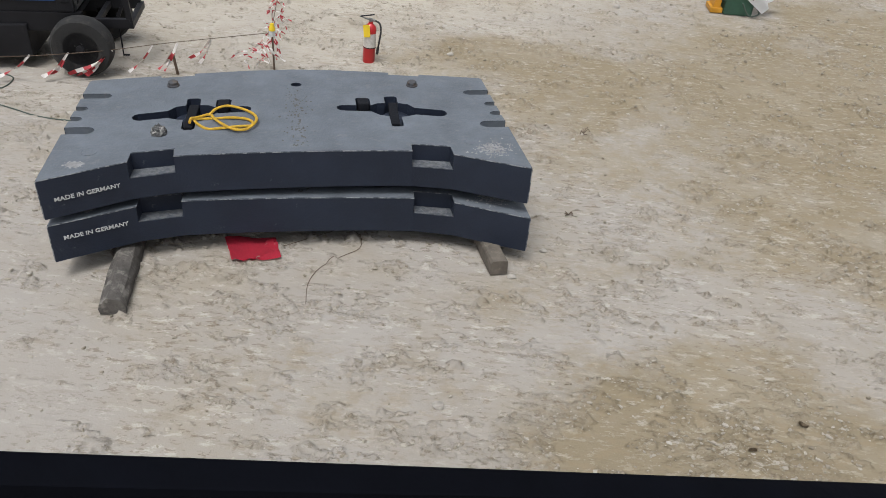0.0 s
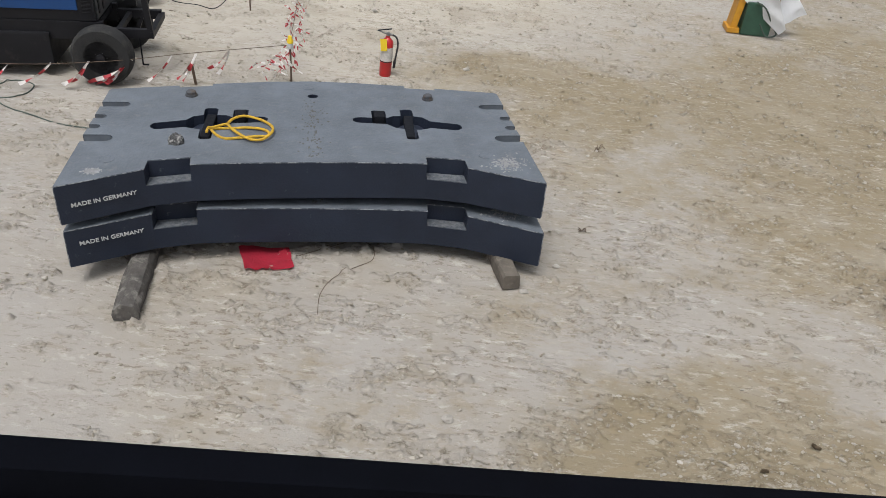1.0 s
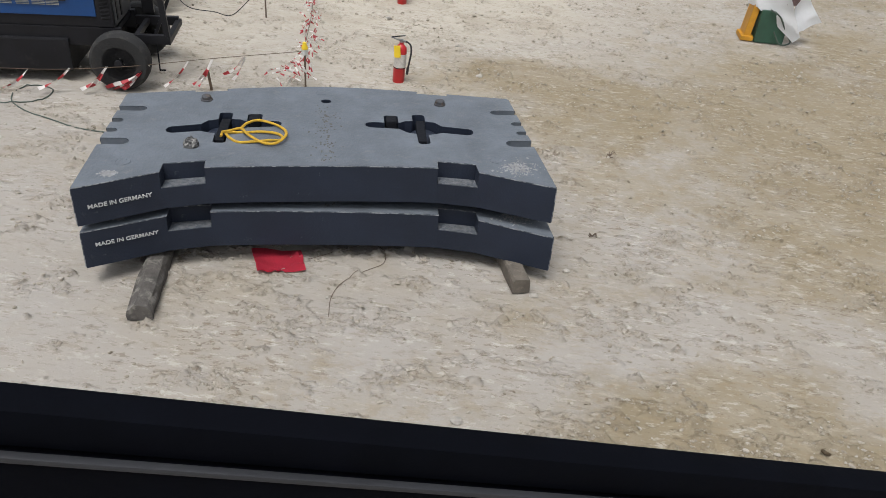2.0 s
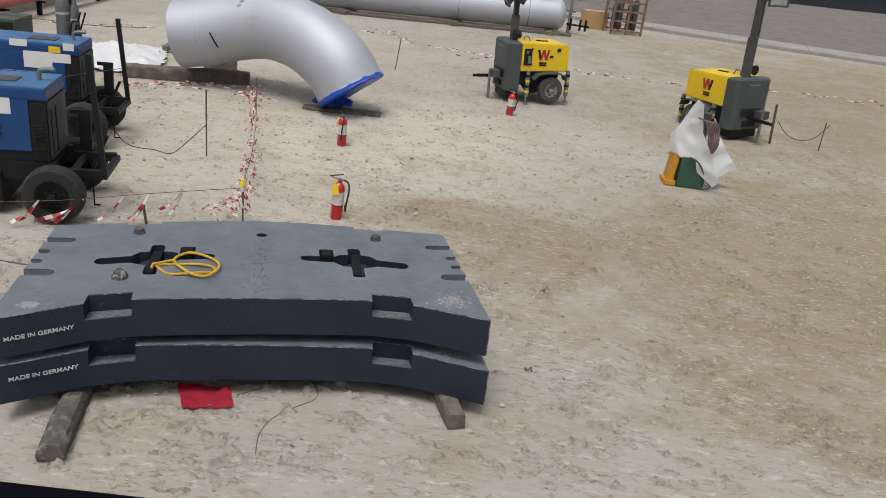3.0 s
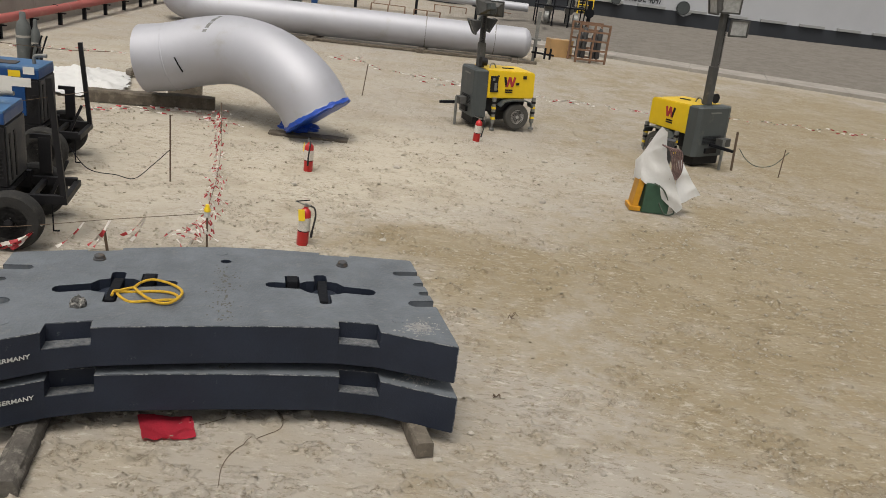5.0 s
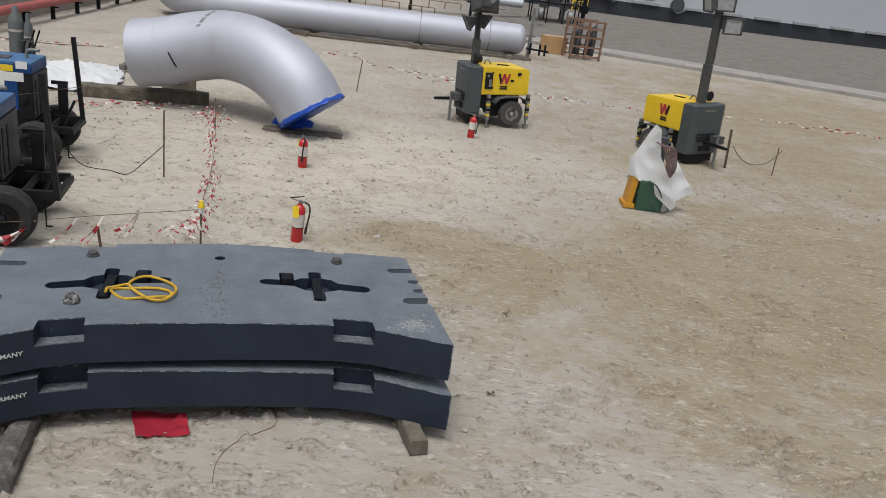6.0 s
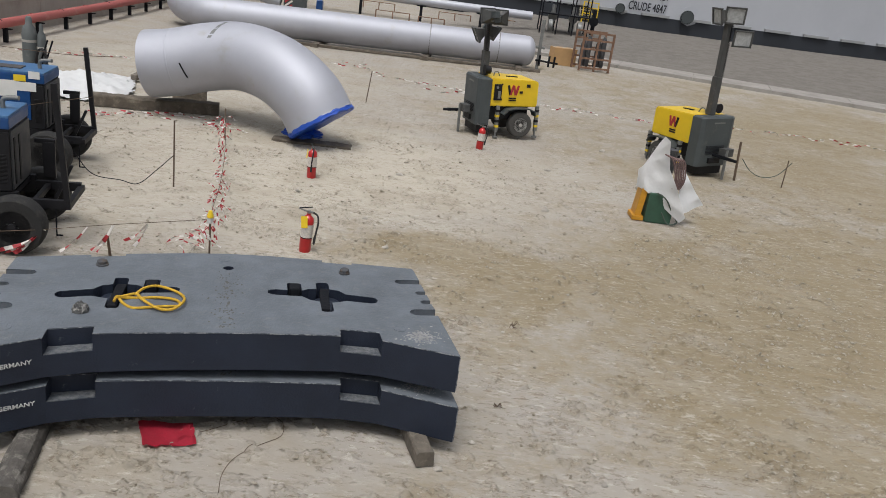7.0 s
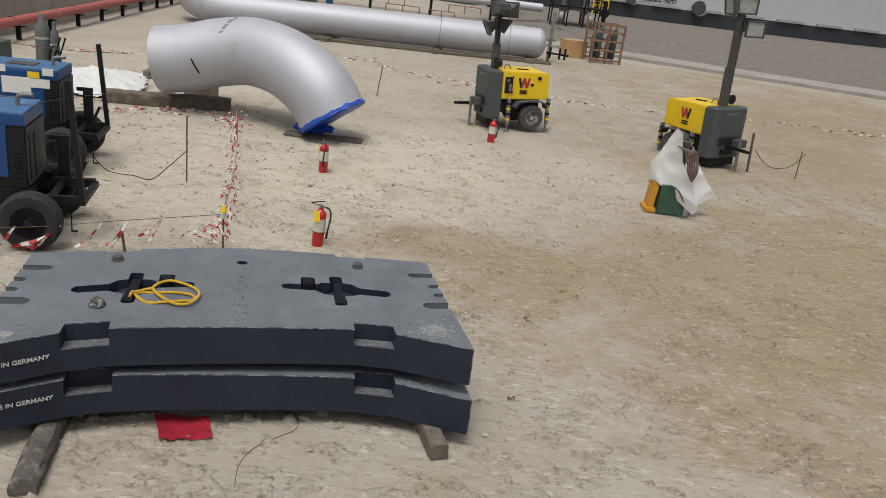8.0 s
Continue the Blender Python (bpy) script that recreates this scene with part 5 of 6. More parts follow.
    for x, y in ((0.40, -0.06), (0.40, W + 0.06), (1.36, 0.02), (1.36, W - 0.02)):
        bm = bmesh.new()
        box(bm, (x, y, 0.40), (0.07, 0.07, 0.55), bevel=0.006)
        leg = part("stabiliser_leg", bm, M_GALV, ob)
        for k in range(4):
            bm = bmesh.new()
            box(bm, (x, y, 0.24 + 0.11 * k), (0.076, 0.076, 0.05), (0, 0, 0))
            part("leg_band", bm, M_BLACKPAINT if k % 2 else M_YELLOW, leg)
        bm = bmesh.new()
        cyl(bm, (x, y, 0.0), (x, y, 0.16), 0.022, seg=10)
        cyl(bm, (x, y, -0.015), (x, y, 0.02), 0.06, seg=12)
        part("leg_foot", bm, M_GALV, leg)
    bm = bmesh.new()
    box(bm, (-0.29, W / 2, 0.48), (0.52, 0.06, 0.06), bevel=0.006)
    cyl(bm, (-0.55, W / 2, 0.48), (-0.64, W / 2, 0.48), 0.03, seg=10)
    part("drawbar", bm, M_DARKSTEEL, ob)
    bm = bmesh.new()
    cyl(bm, (-0.30, W / 2 - 0.09, 0.02), (-0.30, W / 2 - 0.09, 0.62), 0.03, seg=10)
    part("jockey_leg", bm, M_GALV, ob)
    bm = bmesh.new()
    box(bm, (-0.22, W / 2 - 0.16, 0.56), (0.16, 0.26, 0.16), (0, 0, 0), 0.02)
    part("winch_box", bm, M_TOWERDARK, ob)
    # lifting eye, lid plates
    bm = bmesh.new()
    tube(bm, smooth_path([(0.42, 0.40, top - 0.02), (0.44, 0.41, top + 0.07), (0.52, 0.42, top + 0.08), (0.58, 0.43, top - 0.02)], 5), 0.014, 8)
    part("lifting_eye", bm, M_GALV, ob)
    bm = bmesh.new()
    box(bm, (0.86, 0.43, top - 0.012), (0.26, 0.06, 0.02), (0, 2, 0))
    part("lid_strip", bm, M_BLACKPAINT, ob)
    # mast
    mx, my = 0.22, 0.48
    bm = bmesh.new()
    box(bm, (mx, my, (top + stage) / 2), (0.14, 0.14, stage - top), bevel=0.01)
    part("mast_lower", bm, M_TOWERDARK, ob)
    bm = bmesh.new()
    box(bm, (mx, my, (stage + mast_top) / 2), (0.10, 0.10, mast_top - stage), bevel=0.008)
    part("mast_upper", bm, M_TOWERDARK, ob)
    bm = bmesh.new()
    cyl(bm, (mx - 0.05, my - 0.17, top + 0.13), (mx + 0.07, my - 0.17, top + 0.13), 0.085, seg=18)
    cyl(bm, (mx - 0.06, my - 0.17, top + 0.13), (mx - 0.05, my - 0.17, top + 0.13), 0.10, seg=18)
    part("mast_winch", bm, M_BLACKPAINT, ob, smooth=True)
    bm = bmesh.new()
    turns = max(3, int((mast_top - stage) / 0.05))
    tube(bm, [(mx - 0.02 + 0.03 * math.cos(a), my - 0.085 + 0.03 * math.sin(a), stage + (mast_top - stage) * 0.8 * a / (2 * math.pi * turns)) for a in np.linspace(0, 2 * math.pi * turns, turns * 8)], 0.010, 5)
    part("coiled_cable", bm, M_BLACK, ob)
    bm = bmesh.new()
    box(bm, (mx, my, mast_top - 0.06), (0.08, 0.5, 0.06))
    part("lamp_bar", bm, M_GALV, ob)
    for dx, dy, z, turn, tilt in lamps:
        lm = pose(mx + dx, my + dy, z, 0, 0, turn) @ pose(0, 0, 0, tilt, 0, 0)
        bm = bmesh.new()
        a, b, dep = 0.18, 0.145, 0.17
        back = [bm.verts.new(lm @ Vector((x, dep, zz))) for x, zz in ((-a * 0.5, -b * 0.5), (a * 0.5, -b * 0.5), (a * 0.5, b * 0.5), (-a * 0.5, b * 0.5))]
        front = [bm.verts.new(lm @ Vector((x, 0, zz))) for x, zz in ((-a, -b), (a, -b), (a, b), (-a, b))]
        bm.faces.new(back)
        for k in range(4):
            bm.faces.new((front[k], front[(k + 1) % 4], back[(k + 1) % 4], back[k]))
        for x, zz, w, h in ((0, b, 2 * a + 0.03, 0.03), (0, -b, 2 * a + 0.03, 0.03), (a, 0, 0.03, 2 * b + 0.03), (-a, 0, 0.03, 2 * b + 0.03)):
            r = bmesh.ops.create_cube(bm, size=1.0, matrix=lm @ pose(x, 0, zz) @ Matrix.Diagonal((w, 0.04, h, 1)))
        lamp = part("floodlight", bm, M_TOWERDARK, ob)
        bm = bmesh.new()
        bmesh.ops.create_cube(bm, size=1.0, matrix=lm @ pose(0, 0.006, 0) @ Matrix.Diagonal((2 * a - 0.02, 0.008, 2 * b - 0.02, 1)))
        part("lamp_glass", bm, M_GLASS, lamp, "pale lamp glass")
        bm = bmesh.new()
        bmesh.ops.create_cube(bm, size=1.0, matrix=lm @ pose(0, dep + 0.06, 0) @ Matrix.Diagonal((0.12, 0.14, 0.12, 1)))
        part("ballast_box", bm, M_TOWERGREY, lamp)
    return ob


light_tower(pose(0.73, 16.85, 0, 0, -2.6, 0) @ pose(0, 0, 0, 0, 0, 20), "yellow and grey mobile light tower with a lowered mast", 2.45, 1.75,
            [(-0.20, 0.16, 2.05, -100, 25), (0.22, 0.12, 2.10, 80, 30), (-0.08, -0.12, 2.47, 200, 10), (0.20, -0.05, 2.45, 150, -8)])
light_tower(pose(5.90, 16.22, 0, 0, -2.6, 0) @ pose(0, 0, 0, 0, 0, 120), "yellow and grey mobile light tower with its mast partly raised", 3.30, 2.0,
            [(0.102, 0.217, 3.14, -200, 12), (-0.134, -0.003, 3.18, -125, 6), (-0.235, -0.222, 2.76, -113, 4)])


# ---- covered machine in front of the second tower ----
def covered_machine():
    m = pose(3.45, 12.25, 0, 0, 0, 0)
    ob = thing("covered_pump", m, "green and orange pump set half covered by a white sheet", "pump")
    bm = bmesh.new()
    box(bm, (0.10, 0.0, 0.24), (0.42, 0.4, 0.48), bevel=0.03)
    part("pump_body", bm, M_GREEN, ob, "dark green machine body")
    bm = bmesh.new()
    box(bm, (-0.19, 0.02, 0.28), (0.10, 0.3, 0.56), (0, 5, 0), 0.02)
    box(bm, (-0.21, 0.0, 0.04), (0.18, 0.34, 0.07), bevel=0.01)
    part("side_frame", bm, M_ORANGE, ob, "orange-yellow side frame")
    bm = bmesh.new()
    cyl(bm, (0.1, 0.1, 0.4), (0.14, 0.1, 1.15), 0.13, seg=16)
    part("upright", bm, M_GREYSHEET, ob)
    bm = bmesh.new()
    for k in range(7):
        o = 0.030 * k
        tube(bm, smooth_path([(-0.02 + o, -0.22, 1.12 - 0.3 * o), (0.10 + o, -0.26, 1.06), (0.17 + o * 0.9, -0.27, 0.90), (0.21 + o * 0.8, -0.26, 0.74), (0.2 + o * 0.6, -0.25, 0.60)], 5), 0.0115, 6)
    part("hose_bundle", bm, M_HOSE, ob, "bundle of reddish hoses", smooth=True)
    bm = bmesh.new()
    tube(bm, smooth_path([(0.0, -0.22, 0.5), (0.15, -0.25, 0.42), (0.3, -0.24, 0.2), (0.4, -0.22, 0.06), (0.25, -0.26, 0.03), (0.12, -0.25, 0.2)], 6), 0.012, 6)
    part("loose_cord", bm, M_OLIVE, ob)
    # the sheet: hung from the peak, in folds
    for name, outline, bulge in (("sheet_front", [(-0.06, 1.38), (-0.22, 0.98), (-0.33, 0.80), (-0.30, 0.52), (-0.18, 0.50), (0.08, 0.32), (0.40, 0.10), (0.46, 0.20), (0.26, 0.62), (0.10, 0.90), (0.02, 1.32)], -0.30),
                                 ("sheet_flap", [(0.34, 0.86), (0.36, 0.50), (0.42, 0.20), (0.58, 0.22), (0.84, 0.33), (0.64, 0.56), (0.50, 0.74), (0.42, 0.86)], -0.10)):
        bm = bmesh.new()
        vs = [bm.verts.new((x, 0, z)) for x, z in outline]
        f = bm.faces.new(vs)
        bmesh.ops.triangulate(bm, faces=[f])
        for _ in range(4):
            bmesh.ops.subdivide_edges(bm, edges=[e for e in bm.edges if e.calc_length() > 0.07], cuts=1, use_grid_fill=False)
            bmesh.ops.triangulate(bm, faces=bm.faces[:])
        for v in bm.verts:
            x, z = v.co.x, v.co.z
            crease = x - 0.10 - 0.28 * (1.38 - z)
            v.co.y = bulge + 0.42 * abs(crease) - 0.10 * (1.3 - z) + 0.075 * abs(math.sin(6 * (x + 0.35 * z))) + 0.07 * abs(noise.noise((x * 3.5, z * 3, 1)))
        bmesh.ops.solidify(bm, geom=bm.faces[:], thickness=0.008)
        part(name, bm, M_SHEET, ob, "white plastic sheet hanging in folds", smooth=True)


covered_machine()


# ---- long silver pipes and the yard behind ----
def long_pipe(name, pts, r, label, sleepers, seams):
    ob = thing(name, pose(0, 0, 0), label, "pipe")
    bm = bmesh.new()
    tube(bm, smooth_path(pts, 8), r, 32)
    part("pipe_shell", bm, M_SILVER, ob, smooth=True)
    if name == "silver_pipe":
        bm = bmesh.new()
        lathe(bm, [(r, 0.0), (r * 0.97, 0.09), (r * 0.85, 0.18), (r * 0.6, 0.26), (r * 0.3, 0.30), (0.02, 0.31)], Matrix.Translation(pts[-1]) @ pose(0, 0, 0, 0, 90, 8.8), 32)
        part("domed_cap", bm, M_SILVER, ob, smooth=True)
    for x, y, z in seams:
        bm = bmesh.new()
        cyl(bm, (x - 0.02, y, z), (x + 0.02, y, z), r + 0.006, seg=32)
        part("weld_seam", bm, M_GALV, ob, smooth=True)
    return ob


pipe_y = lambda x: 29.65 + 0.155 * x
long_pipe("silver_pipe", [(-10.0, 29.9, 0.78), (-9.6, 29.15, 0.72), (-9.0, 28.65, 0.65), (-8.0, pipe_y(-8.0), 0.64), (-4, pipe_y(-4), 0.64), (0, pipe_y(0), 0.64), (2.3, pipe_y(2.3), 0.64), (2.65, pipe_y(2.65), 0.64)], 0.54,
          "long silver-coated steel pipe lying on timber sleepers", 6, [(x, pipe_y(x), 0.64) for x in (-6.2, -0.9, 1.6)])
for x in (-8.6, -4.8, -1.0, 2.4):
    timber("pipe_sleeper", (x, pipe_y(x) - 1.0, 0), (x + 0.1, pipe_y(x) + 1.0, 0), 0.25, 0.12, M_TIMBER_DK, "timber sleeper under the long silver pipe", 0.01, int(x * 10) + 200)
timber("pipe_bearer", (-9.0, 27.6, 0), (3.2, 29.45, 0), 0.22, 0.09, M_TIMBER_DK, "long dark bearer lying along the silver pipe", 0.01, 77)


def end_valve():
    ob = thing("drain_valve", pose(2.95, pipe_y(3.2), 0), "small drain valve assembly at the pipe's end", "valve")
    bm = bmesh.new()
    cyl(bm, (0.1, 0, 0.35), (0.95, 0.1, 0.30), 0.035, seg=8)
    for x in (0.25, 0.6, 0.8):
        cyl(bm, (x, 0, 0.15), (x, 0, 0.55), 0.04, seg=8)
    part("valve_body", bm, M_DARKSTEEL, ob)
    bm = bmesh.new()
    box(bm, (0.2, 0.1, 0.9), (0.12, 0.12, 1.8), bevel=0.01)
    box(bm, (0.2, 0.1, 0.8), (0.35, 0.2, 0.08))
    part("valve_stand", bm, M_GALV, ob)


def far_line():
    ob = thing("overhead_line", pose(0, 0, 0), "slim silver pipeline on low steel supports", "pipe")
    fy = lambda x: 44.0 + 0.05 * x
    bm = bmesh.new()
    tube(bm, [(x, fy(x), 1.12) for x in (-40, -10, 3.9)], 0.22, 20)
    part("pipe_run", bm, M_SILVER, ob, smooth=True)
    for x in np.arange(-34, 3.0, 3.2):
        bm = bmesh.new()
        box(bm, (x, fy(x), 0.45), (0.14, 0.14, 0.92))
        box(bm, (x, fy(x), 0.88), (0.5, 0.3, 0.06))
        part("support", bm, M_DARKSTEEL, ob)
    ob = thing("pipe_platform", pose(5.6, 44.2, 0.35), "dark steel valve platform with rails and valves", "platform")
    bm = bmesh.new()
    box(bm, (0, 0, 1.05), (2.6, 1.4, 0.06))
    part("deck", bm, M_DARKSTEEL, ob)
    for x in (-1.25, -0.4, 0.45, 1.25):
        for y in (-0.65, 0.65):
            bm = bmesh.new()
            cyl(bm, (x, y, -0.4), (x, y, 2.1), 0.035, seg=8)
            part("post", bm, M_DARKSTEEL, ob)
    for z in (1.6, 2.08):
        bm = bmesh.new()
        box(bm, (0, -0.65, z), (2.6, 0.04, 0.04))
        box(bm, (0, 0.65, z), (2.6, 0.04, 0.04))
        part("rail", bm, M_CAP if z > 2 else M_DARKSTEEL, ob)
    for x in (-0.6, 0.5, 1.6):
        bm = bmesh.new()
        cyl(bm, (x, 0, 0.2), (x, 0, 1.5), 0.11, seg=12)
        cyl(bm, (x, -0.15, 0.9), (x, 0.15, 0.9), 0.24, seg=14)
        part("valve", bm, M_GALV if x < 1 else M_DARKSTEEL, ob, smooth=True)
    for x in (-0.9, 0.6):
        bm = bmesh.new()
        cyl(bm, (x - 0.1, -2.0, 0.55), (x + 0.1, -2.0, 0.55), 0.30, seg=20)
        part("blind_flange", bm, M_GALV, ob, smooth=True)


def rack():
    ob = thing("steel_rack", pose(5.45, 32.3, 0, 0, 0, 14), "rust-brown steel rack of stacked cylinders", "rack")
    for x in (-0.62, 0.0, 0.62):
        for y in (-0.4, 0.4):
            bm = bmesh.new()
            box(bm, (x, y, 0.76), (0.07, 0.07, 1.5))
            part("upright", bm, M_CRATE, ob)
    for z in (0.14, 0.5, 0.86, 1.2, 1.47):
        for y in (-0.43, 0.43):
            bm = bmesh.new()
            box(bm, (0, y, z), (1.3, 0.03, 0.07))
            part("rail", bm, M_CRATE, ob)
    for x in (-0.42, -0.2, 0.2, 0.42):
        for z0 in (0.16,):
            bm = bmesh.new()
            lathe(bm, [(0.10, z0), (0.11, z0 + 0.05), (0.11, 1.1 + 0.12 * math.sin(x * 20)), (0.04, 1.25 + 0.1 * math.sin(x * 20))], Matrix.Translation((x, 0, 0)), 12)
            part("cylinder", bm, M_GREYSHEET, ob, smooth=True)
    ob = thing("cardboard_box", pose(4.40, 33.0, 0, 0, 0, 14), "tan cardboard box standing by the rack", "box")
    bm = bmesh.new()
    box(bm, (0, 0, 0.34), (0.95, 0.6, 0.68), bevel=0.01)
    part("carton", bm, M_BOX, ob)
    bm = bmesh.new()
    box(bm, (0, 0, 0.685), (0.97, 0.10, 0.006))
    part("tape", bm, M_CAP, ob)


def far_vehicles():
    ob = thing("parked_tank_trailer", pose(-10.2, 36.0, 0, 0, 0, 15), "white tank trailer on a dark chassis behind the silver pipe", "trailer")
    bm = bmesh.new()
    lathe(bm, [(0.10, -1.2), (0.30, -1.16), (0.42, -1.0), (0.43, 1.2), (0.3, 1.3)], pose(0.05, 0, 1.12, 90, 0, 0), 28)
    part("tank_barrel", bm, M_TANK, ob, "white rounded tank barrel", smooth=True)
    bm = bmesh.new()
    box(bm, (0.05, -1.0, 0.72), (1.0, 0.5, 0.42), bevel=0.08)
    part("engine_box", bm, M_OLIVE, ob, "dark green engine box")
    bm = bmesh.new()
    box(bm, (-0.1, 0, 0.42), (1.5, 2.2, 0.16), bevel=0.02)
    for x in (-0.75, 0.6):
        box(bm, (x, -1.0, 0.75), (0.06, 0.06, 0.7))
    box(bm, (-0.1, -1.0, 1.08), (1.4, 0.05, 0.05))
    part("chassis", bm, M_BLACKPAINT, ob)
    for x in (-0.7, 0.6):
        wheel(ob, (x, -0.7, 0.36), 0.36, 0.22, 90, M_GALV)
    ob = thing("striped_counterweight", pose(-7.7, 38.5, 0, 0, 0, 8), "grey block with red and white hazard stripes", "block")
    bm = bmesh.new()
    prism(bm, [(-0.42, -0.4), (0.62, -0.4), (0.62, 0.4), (-0.42, 0.4)], 0, 1.05, 0.05)
    part("block", bm, M_TOWERGREY, ob)
    for k in range(5):
        bm = bmesh.new()
        box(bm, (-0.20, -0.406, 0.18 + 0.18 * k), (0.42, 0.012, 0.085), (0, -38, 0))
        part("hazard_stripe", bm, M_TAPE_R if k % 2 else M_TAPE_W, ob, "hazard stripe")
    bm = bmesh.new()
    lathe(bm, [(0.22, 0), (0.31, 0.05), (0.31, 0.9), (0.22, 0.98)], pose(-0.55, 0.1, 0.55, 0, -78, 0), 20)
    part("drum", bm, M_SILVER, ob, smooth=True)
    ob = thing("blue_post", pose(-7.3, 43.4, 0), "short dark blue marker post", "post")
    bm = bmesh.new()
    prism(bm, [(-0.16, -0.14), (0.16, -0.14), (0.16, 0.14), (-0.16, 0.14)], 0, 0.52, 0.05)
    part("post_body", bm, M_BLUE, ob)
    for x, y, w in ((-3.3, 41.6, 1.7), (-1.3, 40.9, 1.3), (-0.2, 46.5, 1.8), (2.4, 47.0, 1.7), (-4.6, 47.5, 1.8)):
        ob = thing("low_barrier", pose(x, y, 0, 0, 0, 4), "low rusty tubular barrier standing on the yard", "barrier", "low tubular barriers")
        bm = bmesh.new()
        tube(bm, [(-w / 2, 0, 0.55), (w / 2, 0, 0.55)], 0.02, 8)
        part("top_rail", bm, M_CRATE, ob, smooth=True)
        for k in range(3):
            bm = bmesh.new()
            cyl(bm, (-w / 2 + w / 2 * k, 0, -0.02), (-w / 2 + w / 2 * k, 0, 0.55), 0.03, seg=8)
            part("leg", bm, M_CRATE, ob)


end_valve(), far_line(), rack(), far_vehicles()


# ---- stakes, cables and barrier tape ----
def stake(x, y, h, lean=(0, 0), r=0.011, label="thin rusty steel stake driven into the ground"):
    ob = thing("ground_stake", pose(x, y, floor_at(x, y), lean[0], lean[1], 0), label, "stake", "ground stakes")
    bm = bmesh.new()
    tube(bm, [(0, 0, -0.05), (0, 0, h * 0.5), (0, 0, h)], r, 8)
    part("rod", bm, M_STAKE, ob)
    return ob


S_CAP = (-2.44, 8.40)
cap_stake = stake(*S_CAP, 0.42)
bm = bmesh.new()
lathe(bm, [(0.032, 0.40), (0.036, 0.43), (0.033, 0.46)], None, 14)
part("cap_base", bm, M_WHITE, cap_stake, "white base of the stake cap", smooth=True)
bm = bmesh.new()
lathe(bm, [(0.020, 0.45), (0.036, 0.465), (0.036, 0.49), (0.024, 0.515), (0.022, 0.54), (0.012, 0.545)], None, 14)
part("safety_cap", bm, M_YELLOW, cap_stake, "yellow plastic safety cap", smooth=True)
stake(-3.42, 8.05, 0.22, (4, -5), 0.016)
stake(-3.655, 10.73, 0.95)
stake(-3.80, 13.75, 0.55)
stake(-1.925, 19.1, 0.76, (0, 6))
stake(6.07, 16.0, 0.80, (0, -4), 0.026)
stake(7.0, 15.85, 0.58, (0, 0))


def hanging_line(name, pts, r, material, label, category="cable"):
    bm = bmesh.new()
    tube(bm, smooth_path(pts, 8), r, 6)
    tagged(obj(name, bm, material, True), label, category)


hanging_line("slack_cable", [(6.12, 15.98, 0.45), (6.3, 15.95, 0.25), (6.55, 15.92, 0.14), (6.85, 15.88, 0.22), (7.08, 15.85, 0.52)], 0.008, M_OLIVE, "green slack cable between two stakes")
hanging_line("slack_cable", [(-3.655, 10.73, 0.45), (-3.85, 10.60, 0.24), (-4.05, 10.45, 0.06), (-4.3, 10.45, 0.08), (-4.7, 10.5, 0.10), (-5.0, 10.6, 0.35)], 0.006, M_DARKSTEEL, "thin dark cable hanging from a stake")
hanging_line("barrier_line", [(-2.45, 8.40, 0.43), (-3.42, 8.05, 0.35), (-4.3, 7.66, 0.29), (-5.4, 7.36, 0.26), (-7.5, 6.8, 0.4)], 0.004, M_STAKE, "thin string that carries the barrier tape", "string")
hanging_line("barrier_line", [(-2.45, 8.40, 0.45), (-2.85, 10.2, 0.30), (-3.3, 12.0, 0.30), (-3.80, 13.75, 0.52)], 0.004, M_STAKE, "thin string that carries the barrier tape", "string")
hanging_line("barrier_line", [(-7.9, 7.6, 0.95), (-6.0, 8.9, 1.02), (-4.75, 10.7, 1.12)], 0.004, M_STAKE, "thin string strung across the welders", "string")
hanging_line("barrier_line", [(-8.2, 11.8, 1.45), (-6.3, 11.75, 1.45), (-5.5, 11.5, 1.50), (-4.72, 11.36, 1.58)], 0.005, M_STAKE, "thin string strung to the tall post", "string")


